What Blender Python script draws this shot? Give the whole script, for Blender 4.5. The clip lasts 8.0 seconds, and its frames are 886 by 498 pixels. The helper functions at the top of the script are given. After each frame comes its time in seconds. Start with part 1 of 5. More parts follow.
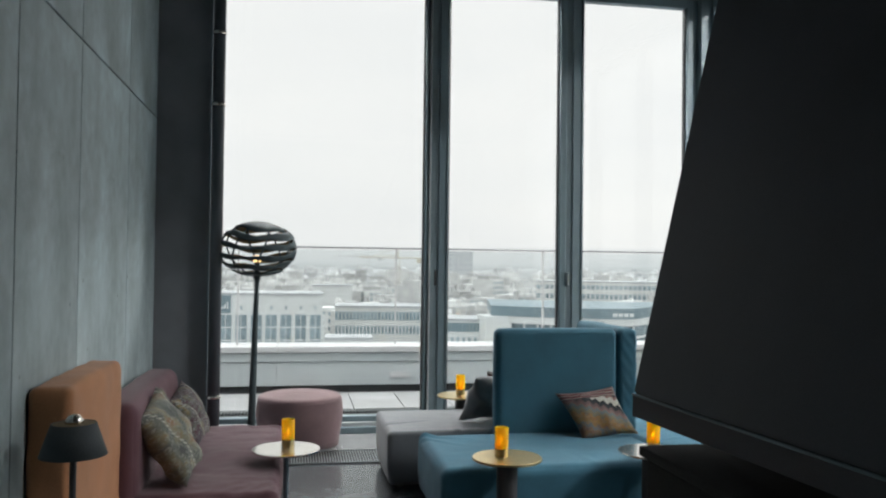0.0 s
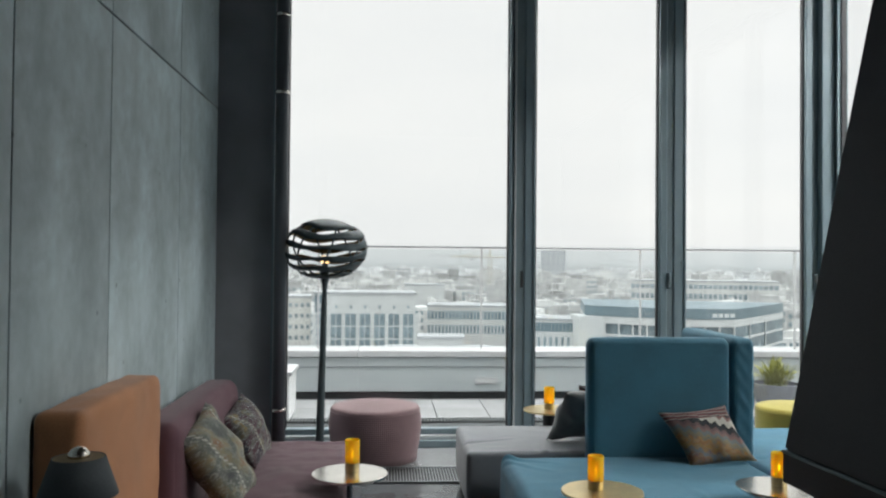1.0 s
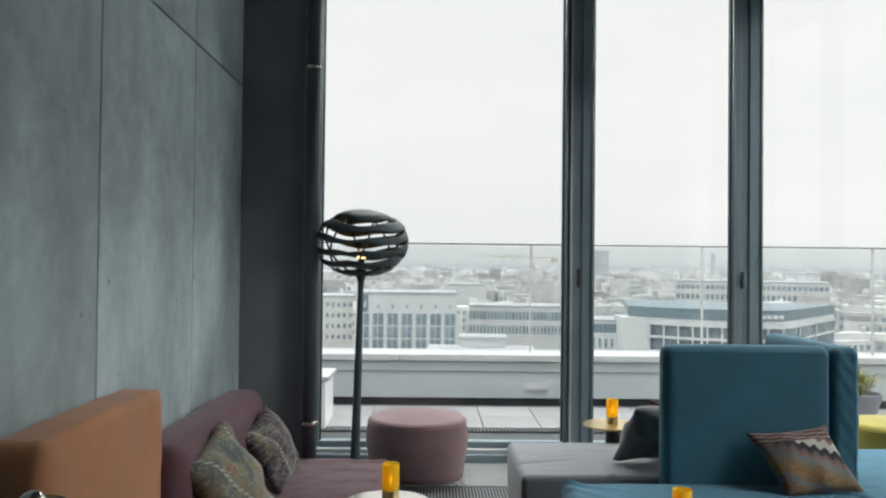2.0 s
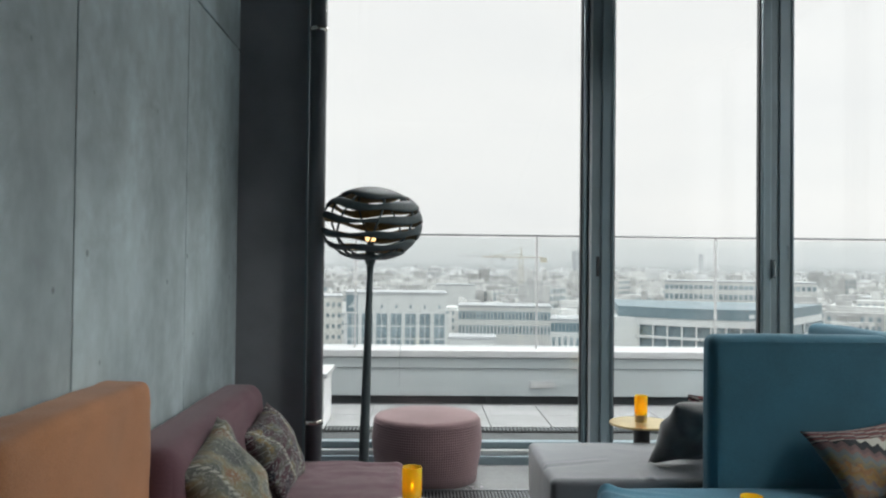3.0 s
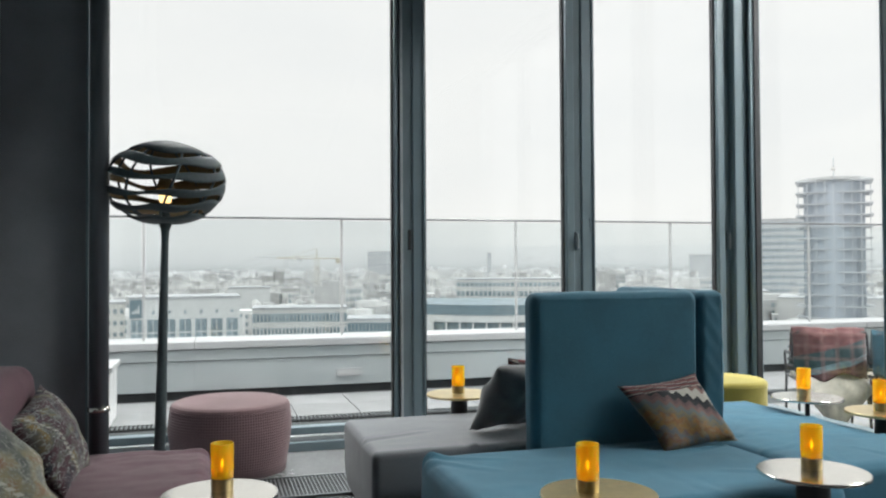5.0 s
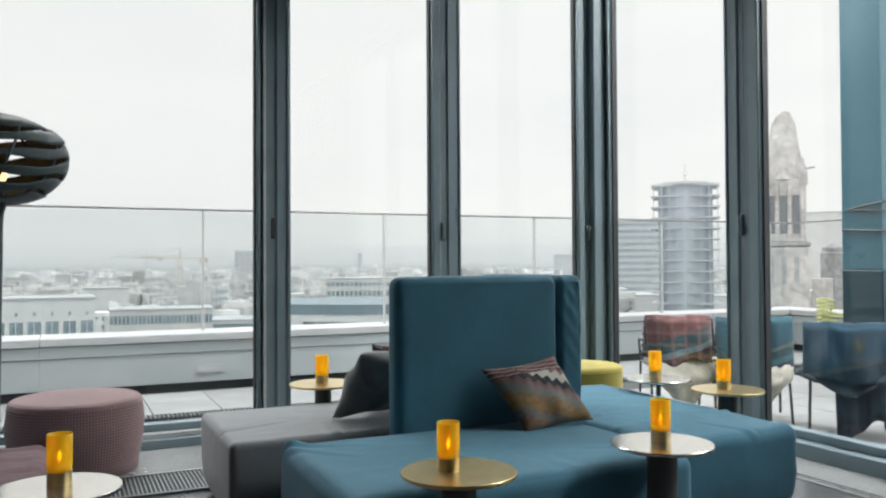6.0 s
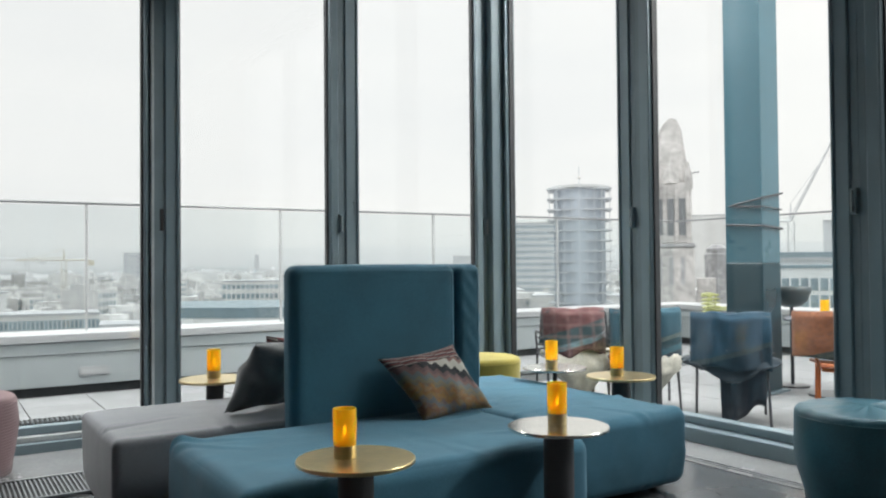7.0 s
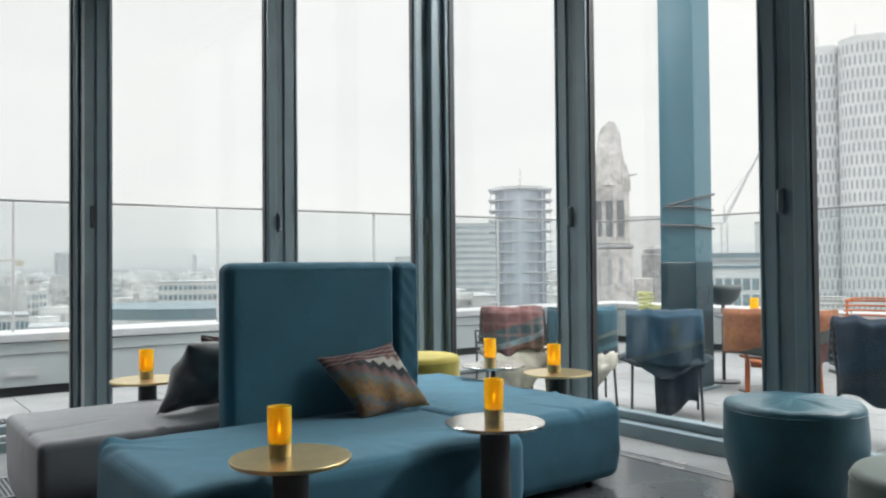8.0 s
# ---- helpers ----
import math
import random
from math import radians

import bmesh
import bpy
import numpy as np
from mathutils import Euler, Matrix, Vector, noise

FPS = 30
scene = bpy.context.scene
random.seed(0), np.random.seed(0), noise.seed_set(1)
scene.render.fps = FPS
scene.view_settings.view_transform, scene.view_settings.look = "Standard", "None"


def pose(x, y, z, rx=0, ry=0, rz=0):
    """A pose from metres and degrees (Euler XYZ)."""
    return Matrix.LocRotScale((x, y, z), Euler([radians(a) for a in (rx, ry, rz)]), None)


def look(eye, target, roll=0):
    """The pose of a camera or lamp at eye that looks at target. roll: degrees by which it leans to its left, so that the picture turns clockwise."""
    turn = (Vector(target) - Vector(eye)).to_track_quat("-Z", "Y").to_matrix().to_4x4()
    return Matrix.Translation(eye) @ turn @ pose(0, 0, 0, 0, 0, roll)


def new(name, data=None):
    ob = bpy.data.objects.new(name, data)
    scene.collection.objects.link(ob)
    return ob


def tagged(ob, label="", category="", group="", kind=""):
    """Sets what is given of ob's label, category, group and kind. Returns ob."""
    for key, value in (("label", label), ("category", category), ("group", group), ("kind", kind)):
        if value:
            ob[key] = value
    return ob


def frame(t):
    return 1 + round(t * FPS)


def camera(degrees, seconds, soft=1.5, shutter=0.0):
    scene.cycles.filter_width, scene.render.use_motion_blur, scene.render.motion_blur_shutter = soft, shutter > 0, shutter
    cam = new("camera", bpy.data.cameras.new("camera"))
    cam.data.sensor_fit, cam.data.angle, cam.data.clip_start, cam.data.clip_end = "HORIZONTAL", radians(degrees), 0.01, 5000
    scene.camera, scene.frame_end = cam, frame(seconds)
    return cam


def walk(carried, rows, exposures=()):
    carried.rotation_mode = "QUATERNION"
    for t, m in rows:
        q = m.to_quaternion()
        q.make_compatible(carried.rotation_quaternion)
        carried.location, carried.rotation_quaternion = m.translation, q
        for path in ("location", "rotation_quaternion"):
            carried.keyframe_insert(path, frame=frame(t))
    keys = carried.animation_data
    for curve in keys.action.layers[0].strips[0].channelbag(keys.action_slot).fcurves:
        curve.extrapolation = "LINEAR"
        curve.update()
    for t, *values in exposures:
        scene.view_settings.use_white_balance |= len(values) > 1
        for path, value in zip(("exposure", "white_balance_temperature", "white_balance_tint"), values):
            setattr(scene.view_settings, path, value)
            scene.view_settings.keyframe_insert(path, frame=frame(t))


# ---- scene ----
cam = camera(57.4, 8.0, soft=2.2)
PATH = [
    (0, (-0.072, -0.131, 1.608), (0.287, 1.836, 1.647), 0.7),
    (0.5, (0.016, 0.169, 1.614), (0.249, 2.156, 1.65), 0.7),
    (1, (0.086, 0.468, 1.618), (0.22, 2.464, 1.653), 0.5),
    (1.5, (0.102, 0.789, 1.608), (0.168, 2.788, 1.643), 0.6),
    (2, (0.074, 1.106, 1.592), (0.105, 3.105, 1.626), 0.6),
    (3.3, (-0.116, 1.646, 1.457), (-0.029, 3.643, 1.493), 0.5),
    (3.5, (-0.134, 1.694, 1.435), (-0.015, 3.69, 1.473), 0.3),
    (4, (-0.163, 1.789, 1.379), (0.083, 3.773, 1.417), 0.1),
    (4.5, (-0.152, 1.844, 1.334), (0.234, 3.806, 1.372), -0.1),
    (5, (-0.14, 1.86, 1.295), (0.414, 3.781, 1.334), -0.3),
    (5.2, (-0.126, 1.854, 1.287), (0.49, 3.757, 1.323), -0.3),
    (6.5, (-0.078, 1.925, 1.175), (0.898, 3.67, 1.215), -0.4),
    (7, (-0.06, 1.937, 1.153), (1.009, 3.627, 1.192), -0.5),
    (7.5, (-0.051, 1.934, 1.145), (1.082, 3.582, 1.184), -0.4),
    (8, (-0.045, 1.927, 1.139), (1.142, 3.536, 1.178), -0.5),
]
walk(cam, [(t, look(eye, target, roll)) for t, eye, target, roll in PATH], [(0, 0.12), (8, 0.12)])

# ---- world and light ----
ZENITH = 3.4       # brightness overhead against the horizon
world = bpy.data.worlds.new("overcast_sky")
scene.world = world
world.use_nodes = True
wn, wl = world.node_tree.nodes, world.node_tree.links
for n in list(wn):
    wn.remove(n)
sky = wn.new("ShaderNodeTexSky")
sky.sky_type = "NISHITA"
sky.sun_disc = False
sky.sun_elevation, sky.sun_rotation = radians(32), radians(60)
sky.dust_density = 4.0
sky_strength = wn.new("ShaderNodeMixRGB")
sky_strength.blend_type = "MULTIPLY"
sky_strength.inputs[0].default_value = 1.0
sky_strength.inputs[2].default_value = (0.10, 0.10, 0.10, 1)
coords = wn.new("ShaderNodeTexCoord")
stretch = wn.new("ShaderNodeMapping")
stretch.inputs["Scale"].default_value = (1.0, 1.0, 4.0)
clouds = wn.new("ShaderNodeTexNoise")
clouds.inputs["Scale"].default_value = 2.2
clouds.inputs["Detail"].default_value = 5
cloud_ramp = wn.new("ShaderNodeValToRGB")
cloud_ramp.color_ramp.elements[0].position = 0.30
cloud_ramp.color_ramp.elements[0].color = (0.80, 0.80, 0.80, 1)
cloud_ramp.color_ramp.elements[1].position = 0.72
cloud_ramp.color_ramp.elements[1].color = (0.895, 0.88, 0.86, 1)
# an overcast sky is several times brighter overhead than at the horizon
height = wn.new("ShaderNodeSeparateXYZ")
rise = wn.new("ShaderNodeMapRange")
rise.interpolation_type = "SMOOTHSTEP"
rise.inputs[1].default_value, rise.inputs[2].default_value = 0.28, 1.0
rise.inputs[3].default_value, rise.inputs[4].default_value = 1.0, ZENITH
dome = wn.new("ShaderNodeVectorMath")
dome.operation = "SCALE"
cover = wn.new("ShaderNodeMixRGB")
cover.inputs[0].default_value = 0.97
background = wn.new("ShaderNodeBackground")
background.inputs[1].default_value = 1.13
world_out = wn.new("ShaderNodeOutputWorld")
wl.new(sky.outputs[0], sky_strength.inputs[1])
wl.new(coords.outputs["Generated"], stretch.inputs[0])
wl.new(stretch.outputs[0], clouds.inputs["Vector"])
wl.new(clouds.outputs[0], cloud_ramp.inputs[0])
wl.new(sky_strength.outputs[0], cover.inputs[1])
wl.new(cloud_ramp.outputs[0], cover.inputs[2])
wl.new(coords.outputs["Generated"], height.inputs[0])
wl.new(height.outputs[2], rise.inputs[0])
wl.new(cover.outputs[0], dome.inputs[0])
wl.new(rise.outputs[0], dome.inputs["Scale"])
wl.new(dome.outputs[0], background.inputs[0])
wl.new(background.outputs[0], world_out.inputs[0])

sun = new("sun", bpy.data.lights.new("sun", "SUN"))
sun.data.energy, sun.data.angle, sun.data.color = 0.5, radians(25), (1.0, 0.97, 0.93)
sun.matrix_world = look((60, 30, 45), (0, 0, 0))

# unseen fill lamps added high over the terrace boost skylight through two window fronts
for eye, target, long, deep, watts in (((1.6, 9.2, 6.2), (1.2, 4.2, 0.3), 6.0, 1.6, 470), ((5.3, 6.0, 6.3), (-1.0, 3.2, 1.4), 5.0, 1.6, 560), ((9.8, 1.6, 7.1), (-1.0, 4.2, 1.5), 3.0, 0.7, 560)):
    head = new("window_skylight", bpy.data.lights.new("window_skylight", "AREA"))
    head.data.shape, head.data.size, head.data.size_y = "RECTANGLE", long, deep
    head.data.energy, head.data.color = watts, (1.0, 0.985, 0.965)
    head.matrix_world = look(eye, target)


# ---- materials ----
def mat(name, color, rough=0.6, metal=0.0, grain=60.0, vary=0.12, coarse=3.0, stain=0.15, bump=0.0, spread=0.0, sheen=0.0, coat=0.0, emit=0.0, uneven=0.08):
    """A principled material with fine grain, coarse stains, relief and, with spread, a shade for each piece."""
    m = bpy.data.materials.new(name)
    m.use_nodes = True
    nt = m.node_tree
    n, l = nt.nodes, nt.links
    p = n["Principled BSDF"]
    tc = n.new("ShaderNodeTexCoord")
    fine, big = n.new("ShaderNodeTexNoise"), n.new("ShaderNodeTexNoise")
    fine.inputs["Scale"].default_value, fine.inputs["Detail"].default_value = grain, 4
    big.inputs["Scale"].default_value, big.inputs["Detail"].default_value = coarse, 5
    for t in (fine, big):
        l.new(tc.outputs["Object"], t.inputs["Vector"])

    def scale(src, amount):
        r = n.new("ShaderNodeMapRange")
        r.inputs[1].default_value, r.inputs[2].default_value = 0.3, 0.7
        r.inputs[3].default_value, r.inputs[4].default_value = 1 - amount, 1 + amount
        l.new(src, r.inputs[0])
        return r.outputs[0]

    def times(a, b):
        t = n.new("ShaderNodeMath")
        t.operation = "MULTIPLY"
        l.new(a, t.inputs[0])
        l.new(b, t.inputs[1])
        return t.outputs[0]
    value = times(scale(fine.outputs[0], vary), scale(big.outputs[0], stain))
    if spread:
        info = n.new("ShaderNodeObjectInfo")
        r = n.new("ShaderNodeMapRange")
        r.inputs[3].default_value, r.inputs[4].default_value = 1 - spread, 1 + spread
        l.new(info.outputs["Random"], r.inputs[0])
        value = times(value, r.outputs[0])
    tint = n.new("ShaderNodeVectorMath")
    tint.operation = "SCALE"
    tint.inputs[0].default_value = color
    l.new(value, tint.inputs["Scale"])
    l.new(tint.outputs[0], p.inputs["Base Color"])
    rr = n.new("ShaderNodeMapRange")
    rr.inputs[3].default_value, rr.inputs[4].default_value = max(0.02, rough - uneven), min(1, rough + uneven)
    l.new(big.outputs[0], rr.inputs[0])
    l.new(rr.outputs[0], p.inputs["Roughness"])
    p.inputs["Metallic"].default_value = metal
    p.inputs["Sheen Weight"].default_value = sheen
    p.inputs["Coat Weight"].default_value = coat
    if emit:
        l.new(tint.outputs[0], p.inputs["Emission Color"])
        p.inputs["Emission Strength"].default_value = emit
    if bump:
        b = n.new("ShaderNodeBump")
        b.inputs["Strength"].default_value, b.inputs["Distance"].default_value = bump, 0.004
        l.new(fine.outputs[0], b.inputs["Height"])
        l.new(b.outputs[0], p.inputs["Normal"])
    return m


def math_node(nt, op, a, b=None):
    """A math node; a and b are sockets or numbers."""
    k = nt.nodes.new("ShaderNodeMath")
    k.operation = op
    for i, v in enumerate((a, b)):
        if v is None:
            continue
        if isinstance(v, (int, float)):
            k.inputs[i].default_value = v
        else:
            nt.links.new(v, k.inputs[i])
    return k.outputs[0]


def glass_pane(name, tint):
    """Thin window glass: clear, with a reflection that grows at grazing angles."""
    m = bpy.data.materials.new(name)
    m.use_nodes = True
    n, l = m.node_tree.nodes, m.node_tree.links
    n.remove(n["Principled BSDF"])
    clear, gloss, mix, lw = n.new("ShaderNodeBsdfTransparent"), n.new("ShaderNodeBsdfGlossy"), n.new("ShaderNodeMixShader"), n.new("ShaderNodeLayerWeight")
    clear.inputs[0].default_value = (*tint, 1)
    gloss.inputs["Roughness"].default_value = 0.01
    lw.inputs[0].default_value = 0.5
    steep = math_node(m.node_tree, "POWER", lw.outputs["Facing"], 5.0)
    l.new(math_node(m.node_tree, "ADD", math_node(m.node_tree, "MULTIPLY", steep, 0.9), 0.03), mix.inputs[0])
    l.new(clear.outputs[0], mix.inputs[1])
    l.new(gloss.outputs[0], mix.inputs[2])
    l.new(mix.outputs[0], n["Material Output"].inputs[0])
    return m


def concrete_wall(name):
    """Formed concrete: cloudy patches, vertical runs, pores and fine pitting."""
    m = mat(name, (0.455, 0.56, 0.585), 0.6, grain=14, vary=0.08, coarse=1.5, stain=0.20, bump=0.10, spread=0.07)
    n, l = m.node_tree.nodes, m.node_tree.links
    p = n["Principled BSDF"]
    tc = n.new("ShaderNodeTexCoord")
    mp = n.new("ShaderNodeMapping")
    mp.inputs["Scale"].default_value = (1.6, 1.6, 0.8)
    runs = n.new("ShaderNodeTexNoise")
    runs.inputs["Scale"].default_value, runs.inputs["Detail"].default_value = 1.6, 8
    pores = n.new("ShaderNodeTexVoronoi")
    pores.inputs["Scale"].default_value = 4.5
    pr = n.new("ShaderNodeMapRange")
    pr.inputs[1].default_value, pr.inputs[2].default_value = 0.035, 0.065
    pr.inputs[3].default_value, pr.inputs[4].default_value = 0.55, 1.0
    rr = n.new("ShaderNodeMapRange")
    rr.inputs[1].default_value, rr.inputs[2].default_value = 0.3, 0.7
    rr.inputs[3].default_value, rr.inputs[4].default_value = 0.70, 1.20
    a, b = n.new("ShaderNodeVectorMath"), n.new("ShaderNodeVectorMath")
    a.operation = b.operation = "SCALE"
    old = p.inputs["Base Color"].links[0].from_socket
    l.new(tc.outputs["Object"], mp.inputs[0])
    l.new(mp.outputs[0], runs.inputs["Vector"])
    l.new(tc.outputs["Object"], pores.inputs["Vector"])
    l.new(pores.outputs["Distance"], pr.inputs[0])
    l.new(runs.outputs[0], rr.inputs[0])
    l.new(old, a.inputs[0])
    l.new(rr.outputs[0], a.inputs["Scale"])
    l.new(a.outputs[0], b.inputs[0])
    l.new(pr.outputs[0], b.inputs["Scale"])
    # pale lime blooms with ragged edges
    bloom = n.new("ShaderNodeTexNoise")
    bloom.inputs["Scale"].default_value, bloom.inputs["Detail"].default_value, bloom.inputs["Distortion"].default_value = 1.1, 9, 0.5
    bloom.inputs["Roughness"].default_value = 0.68
    br = n.new("ShaderNodeMapRange")
    br.inputs[1].default_value, br.inputs[2].default_value = 0.50, 0.62
    br.inputs[3].default_value, br.inputs[4].default_value = 0.92, 1.16
    c = n.new("ShaderNodeVectorMath")
    c.operation = "SCALE"
    l.new(tc.outputs["Object"], bloom.inputs["Vector"])
    l.new(bloom.outputs[0], br.inputs[0])
    l.new(b.outputs[0], c.inputs[0])
    l.new(br.outputs[0], c.inputs["Scale"])
    l.new(c.outputs[0], p.inputs["Base Color"])
    return m


def kilim(name):
    """Woven cloth: striped border, a stepped black and cream zigzag across it, patches of rust, ochre and grey below."""
    m = mat(name, (0.3, 0.2, 0.15), 0.9, grain=300, vary=0.15, bump=0.5, sheen=0.1)
    nt = m.node_tree
    uv = nt.nodes.new("ShaderNodeUVMap")
    sep = nt.nodes.new("ShaderNodeSeparateXYZ")
    nt.links.new(uv.outputs[0], sep.inputs[0])
    u, v = sep.outputs[0], sep.outputs[1]

    def ramp(src, rows):
        r = nt.nodes.new("ShaderNodeValToRGB")
        r.color_ramp.interpolation = "CONSTANT"
        e = r.color_ramp.elements
        e[0].position, e[0].color = rows[0][0], (*rows[0][1], 1)
        e[1].position, e[1].color = rows[1][0], (*rows[1][1], 1)
        for at, c in rows[2:]:
            e.new(at).color = (*c, 1)
        nt.links.new(src, r.inputs[0])
        return r.outputs[0]

    def mix(fac, a, b):
        x = nt.nodes.new("ShaderNodeMixRGB")
        nt.links.new(fac, x.inputs[0])
        nt.links.new(a, x.inputs[1])
        nt.links.new(b, x.inputs[2])
        return x.outputs[0]
    # the bands fall from the upper left to the lower right
    along = math_node(nt, "ADD", math_node(nt, "MULTIPLY", v, 0.95), math_node(nt, "MULTIPLY", u, 0.50))
    teeth = math_node(nt, "SNAP", math_node(nt, "PINGPONG", math_node(nt, "MULTIPLY", math_node(nt, "SUBTRACT", u, math_node(nt, "MULTIPLY", v, 0.35)), 7.0), 0.5), 0.125)
    band = math_node(nt, "ADD", along, math_node(nt, "MULTIPLY", teeth, 0.17))
    field = ramp(math_node(nt, "MULTIPLY", band, 0.6), [
        (0.0, (0.17, 0.10, 0.06)), (0.16, (0.11, 0.12, 0.13)), (0.22, (0.25, 0.15, 0.05)), (0.29, (0.30, 0.17, 0.06)), (0.34, (0.17, 0.15, 0.10)), (0.40, (0.12, 0.14, 0.14)),
        (0.45, (0.16, 0.10, 0.09)), (0.49, (0.11, 0.07, 0.07)), (0.53, (0.014, 0.02, 0.024)), (0.605, (0.42, 0.42, 0.37)), (0.68, (0.19, 0.11, 0.10)), (0.72, (0.03, 0.03, 0.035)), (0.76, (0.30, 0.24, 0.20)), (0.80, (0.12, 0.045, 0.045))])
    patches = nt.nodes.new("ShaderNodeTexNoise")
    patches.inputs["Scale"].default_value, patches.inputs["Detail"].default_value = 6.0, 3
    nt.links.new(uv.outputs[0], patches.inputs["Vector"])
    blot = ramp(patches.outputs[0], [(0.0, (0.10, 0.12, 0.13)), (0.44, (0.20, 0.13, 0.05)), (0.50, (0.15, 0.05, 0.04)), (0.55, (0.15, 0.16, 0.14)), (0.60, (0.27, 0.15, 0.05))])
    low = math_node(nt, "MULTIPLY", math_node(nt, "LESS_THAN", band, 0.62), 0.4)
    cloth = mix(low, field, blot)
    border = ramp(math_node(nt, "FRACT", math_node(nt, "MULTIPLY", math_node(nt, "ADD", v, math_node(nt, "MULTIPLY", math_node(nt, "SNAP", u, 0.16), 0.12)), 14.0)), [
        (0.0, (0.14, 0.035, 0.035)), (0.3, (0.05, 0.045, 0.05)), (0.55, (0.30, 0.26, 0.23)), (0.78, (0.09, 0.06, 0.065))])
    cloth = mix(math_node(nt, "GREATER_THAN", v, 0.80), cloth, border)
    weave = nt.nodes.new("ShaderNodeTexNoise")
    weave.inputs["Scale"].default_value = 90
    r = nt.nodes.new("ShaderNodeMapRange")
    r.inputs[3].default_value, r.inputs[4].default_value = 0.65, 1.35
    sc = nt.nodes.new("ShaderNodeVectorMath")
    sc.operation = "SCALE"
    nt.links.new(uv.outputs[0], weave.inputs["Vector"])
    nt.links.new(weave.outputs[0], r.inputs[0])
    nt.links.new(cloth, sc.inputs[0])
    nt.links.new(r.outputs[0], sc.inputs["Scale"])
    nt.links.new(sc.outputs[0], nt.nodes["Principled BSDF"].inputs["Base Color"])
    return m


def floral(name, tones, leaf, shift):
    """Tapestry cloth: soft faded patches, leaf streaks and pale stitched garlands that cross it."""
    m = mat(name, tones[0], 0.9, grain=300, vary=0.15, bump=0.4, sheen=0.1)
    nt = m.node_tree
    uv = nt.nodes.new("ShaderNodeUVMap")
    mp = nt.nodes.new("ShaderNodeMapping")
    mp.inputs["Location"].default_value = (shift, shift * 0.7, 0)
    nt.links.new(uv.outputs[0], mp.inputs[0])

    def noise_of(scale, detail, distort):
        z = nt.nodes.new("ShaderNodeTexNoise")
        z.inputs["Scale"].default_value, z.inputs["Detail"].default_value, z.inputs["Distortion"].default_value = scale, detail, distort
        nt.links.new(mp.outputs[0], z.inputs["Vector"])
        return z.outputs[0]

    def over(fac, a, color):
        x = nt.nodes.new("ShaderNodeMixRGB")
        nt.links.new(fac, x.inputs[0])
        nt.links.new(a, x.inputs[1])
        x.inputs[2].default_value = (*color, 1)
        return x.outputs[0]
    ramp = nt.nodes.new("ShaderNodeValToRGB")
    e = ramp.color_ramp.elements
    e[0].position, e[0].color = 0.36, (*tones[0], 1)
    e[1].position, e[1].color = 0.66, (*tones[3], 1)
    e.new(0.47).color = (*tones[1], 1)
    e.new(0.56).color = (*tones[2], 1)
    nt.links.new(noise_of(4.5, 4, 0.4), ramp.inputs[0])
    streak = math_node(nt, "GREATER_THAN", noise_of(24.0, 2, 1.8), 0.57)
    cloth = over(math_node(nt, "MULTIPLY", streak, 0.75), ramp.outputs[0], leaf)
    sep = nt.nodes.new("ShaderNodeSeparateXYZ")
    nt.links.new(uv.outputs[0], sep.inputs[0])
    for tilt, at in ((0.30, 0.42), (-0.25, 0.62)):
        line = math_node(nt, "ADD", sep.outputs[0], math_node(nt, "MULTIPLY", sep.outputs[1], tilt))
        near = math_node(nt, "LESS_THAN", math_node(nt, "ABSOLUTE", math_node(nt, "SUBTRACT", line, at)), 0.020)
        dots = math_node(nt, "GREATER_THAN", math_node(nt, "FRACT", math_node(nt, "MULTIPLY", math_node(nt, "ADD", sep.outputs[1], math_node(nt, "MULTIPLY", sep.outputs[0], 0.6)), 19)), 0.42)
        cloth = over(math_node(nt, "MULTIPLY", math_node(nt, "MULTIPLY", near, dots), 0.8), cloth, (0.40, 0.41, 0.36))
    nt.links.new(cloth, nt.nodes["Principled BSDF"].inputs["Base Color"])
    return m


def knit(name, color):
    """Chunky knitted cover: rows of slanted stitches in relief."""
    m = mat(name, color, 0.95, grain=150, vary=0.12, sheen=0.15)
    nt = m.node_tree
    uv = nt.nodes.new("ShaderNodeUVMap")
    sep = nt.nodes.new("ShaderNodeSeparateXYZ")
    nt.links.new(uv.outputs[0], sep.inputs[0])
    a = math_node(nt, "SINE", math_node(nt, "MULTIPLY", math_node(nt, "ADD", sep.outputs[0], sep.outputs[1]), 190))
    b = math_node(nt, "SINE", math_node(nt, "MULTIPLY", math_node(nt, "SUBTRACT", sep.outputs[0], sep.outputs[1]), 190))
    hgt = math_node(nt, "MULTIPLY", a, b)
    bp = nt.nodes.new("ShaderNodeBump")
    bp.inputs["Strength"].default_value, bp.inputs["Distance"].default_value = 0.28, 0.007
    nt.links.new(hgt, bp.inputs["Height"])
    nt.links.new(bp.outputs[0], nt.nodes["Principled BSDF"].inputs["Normal"])
    return m


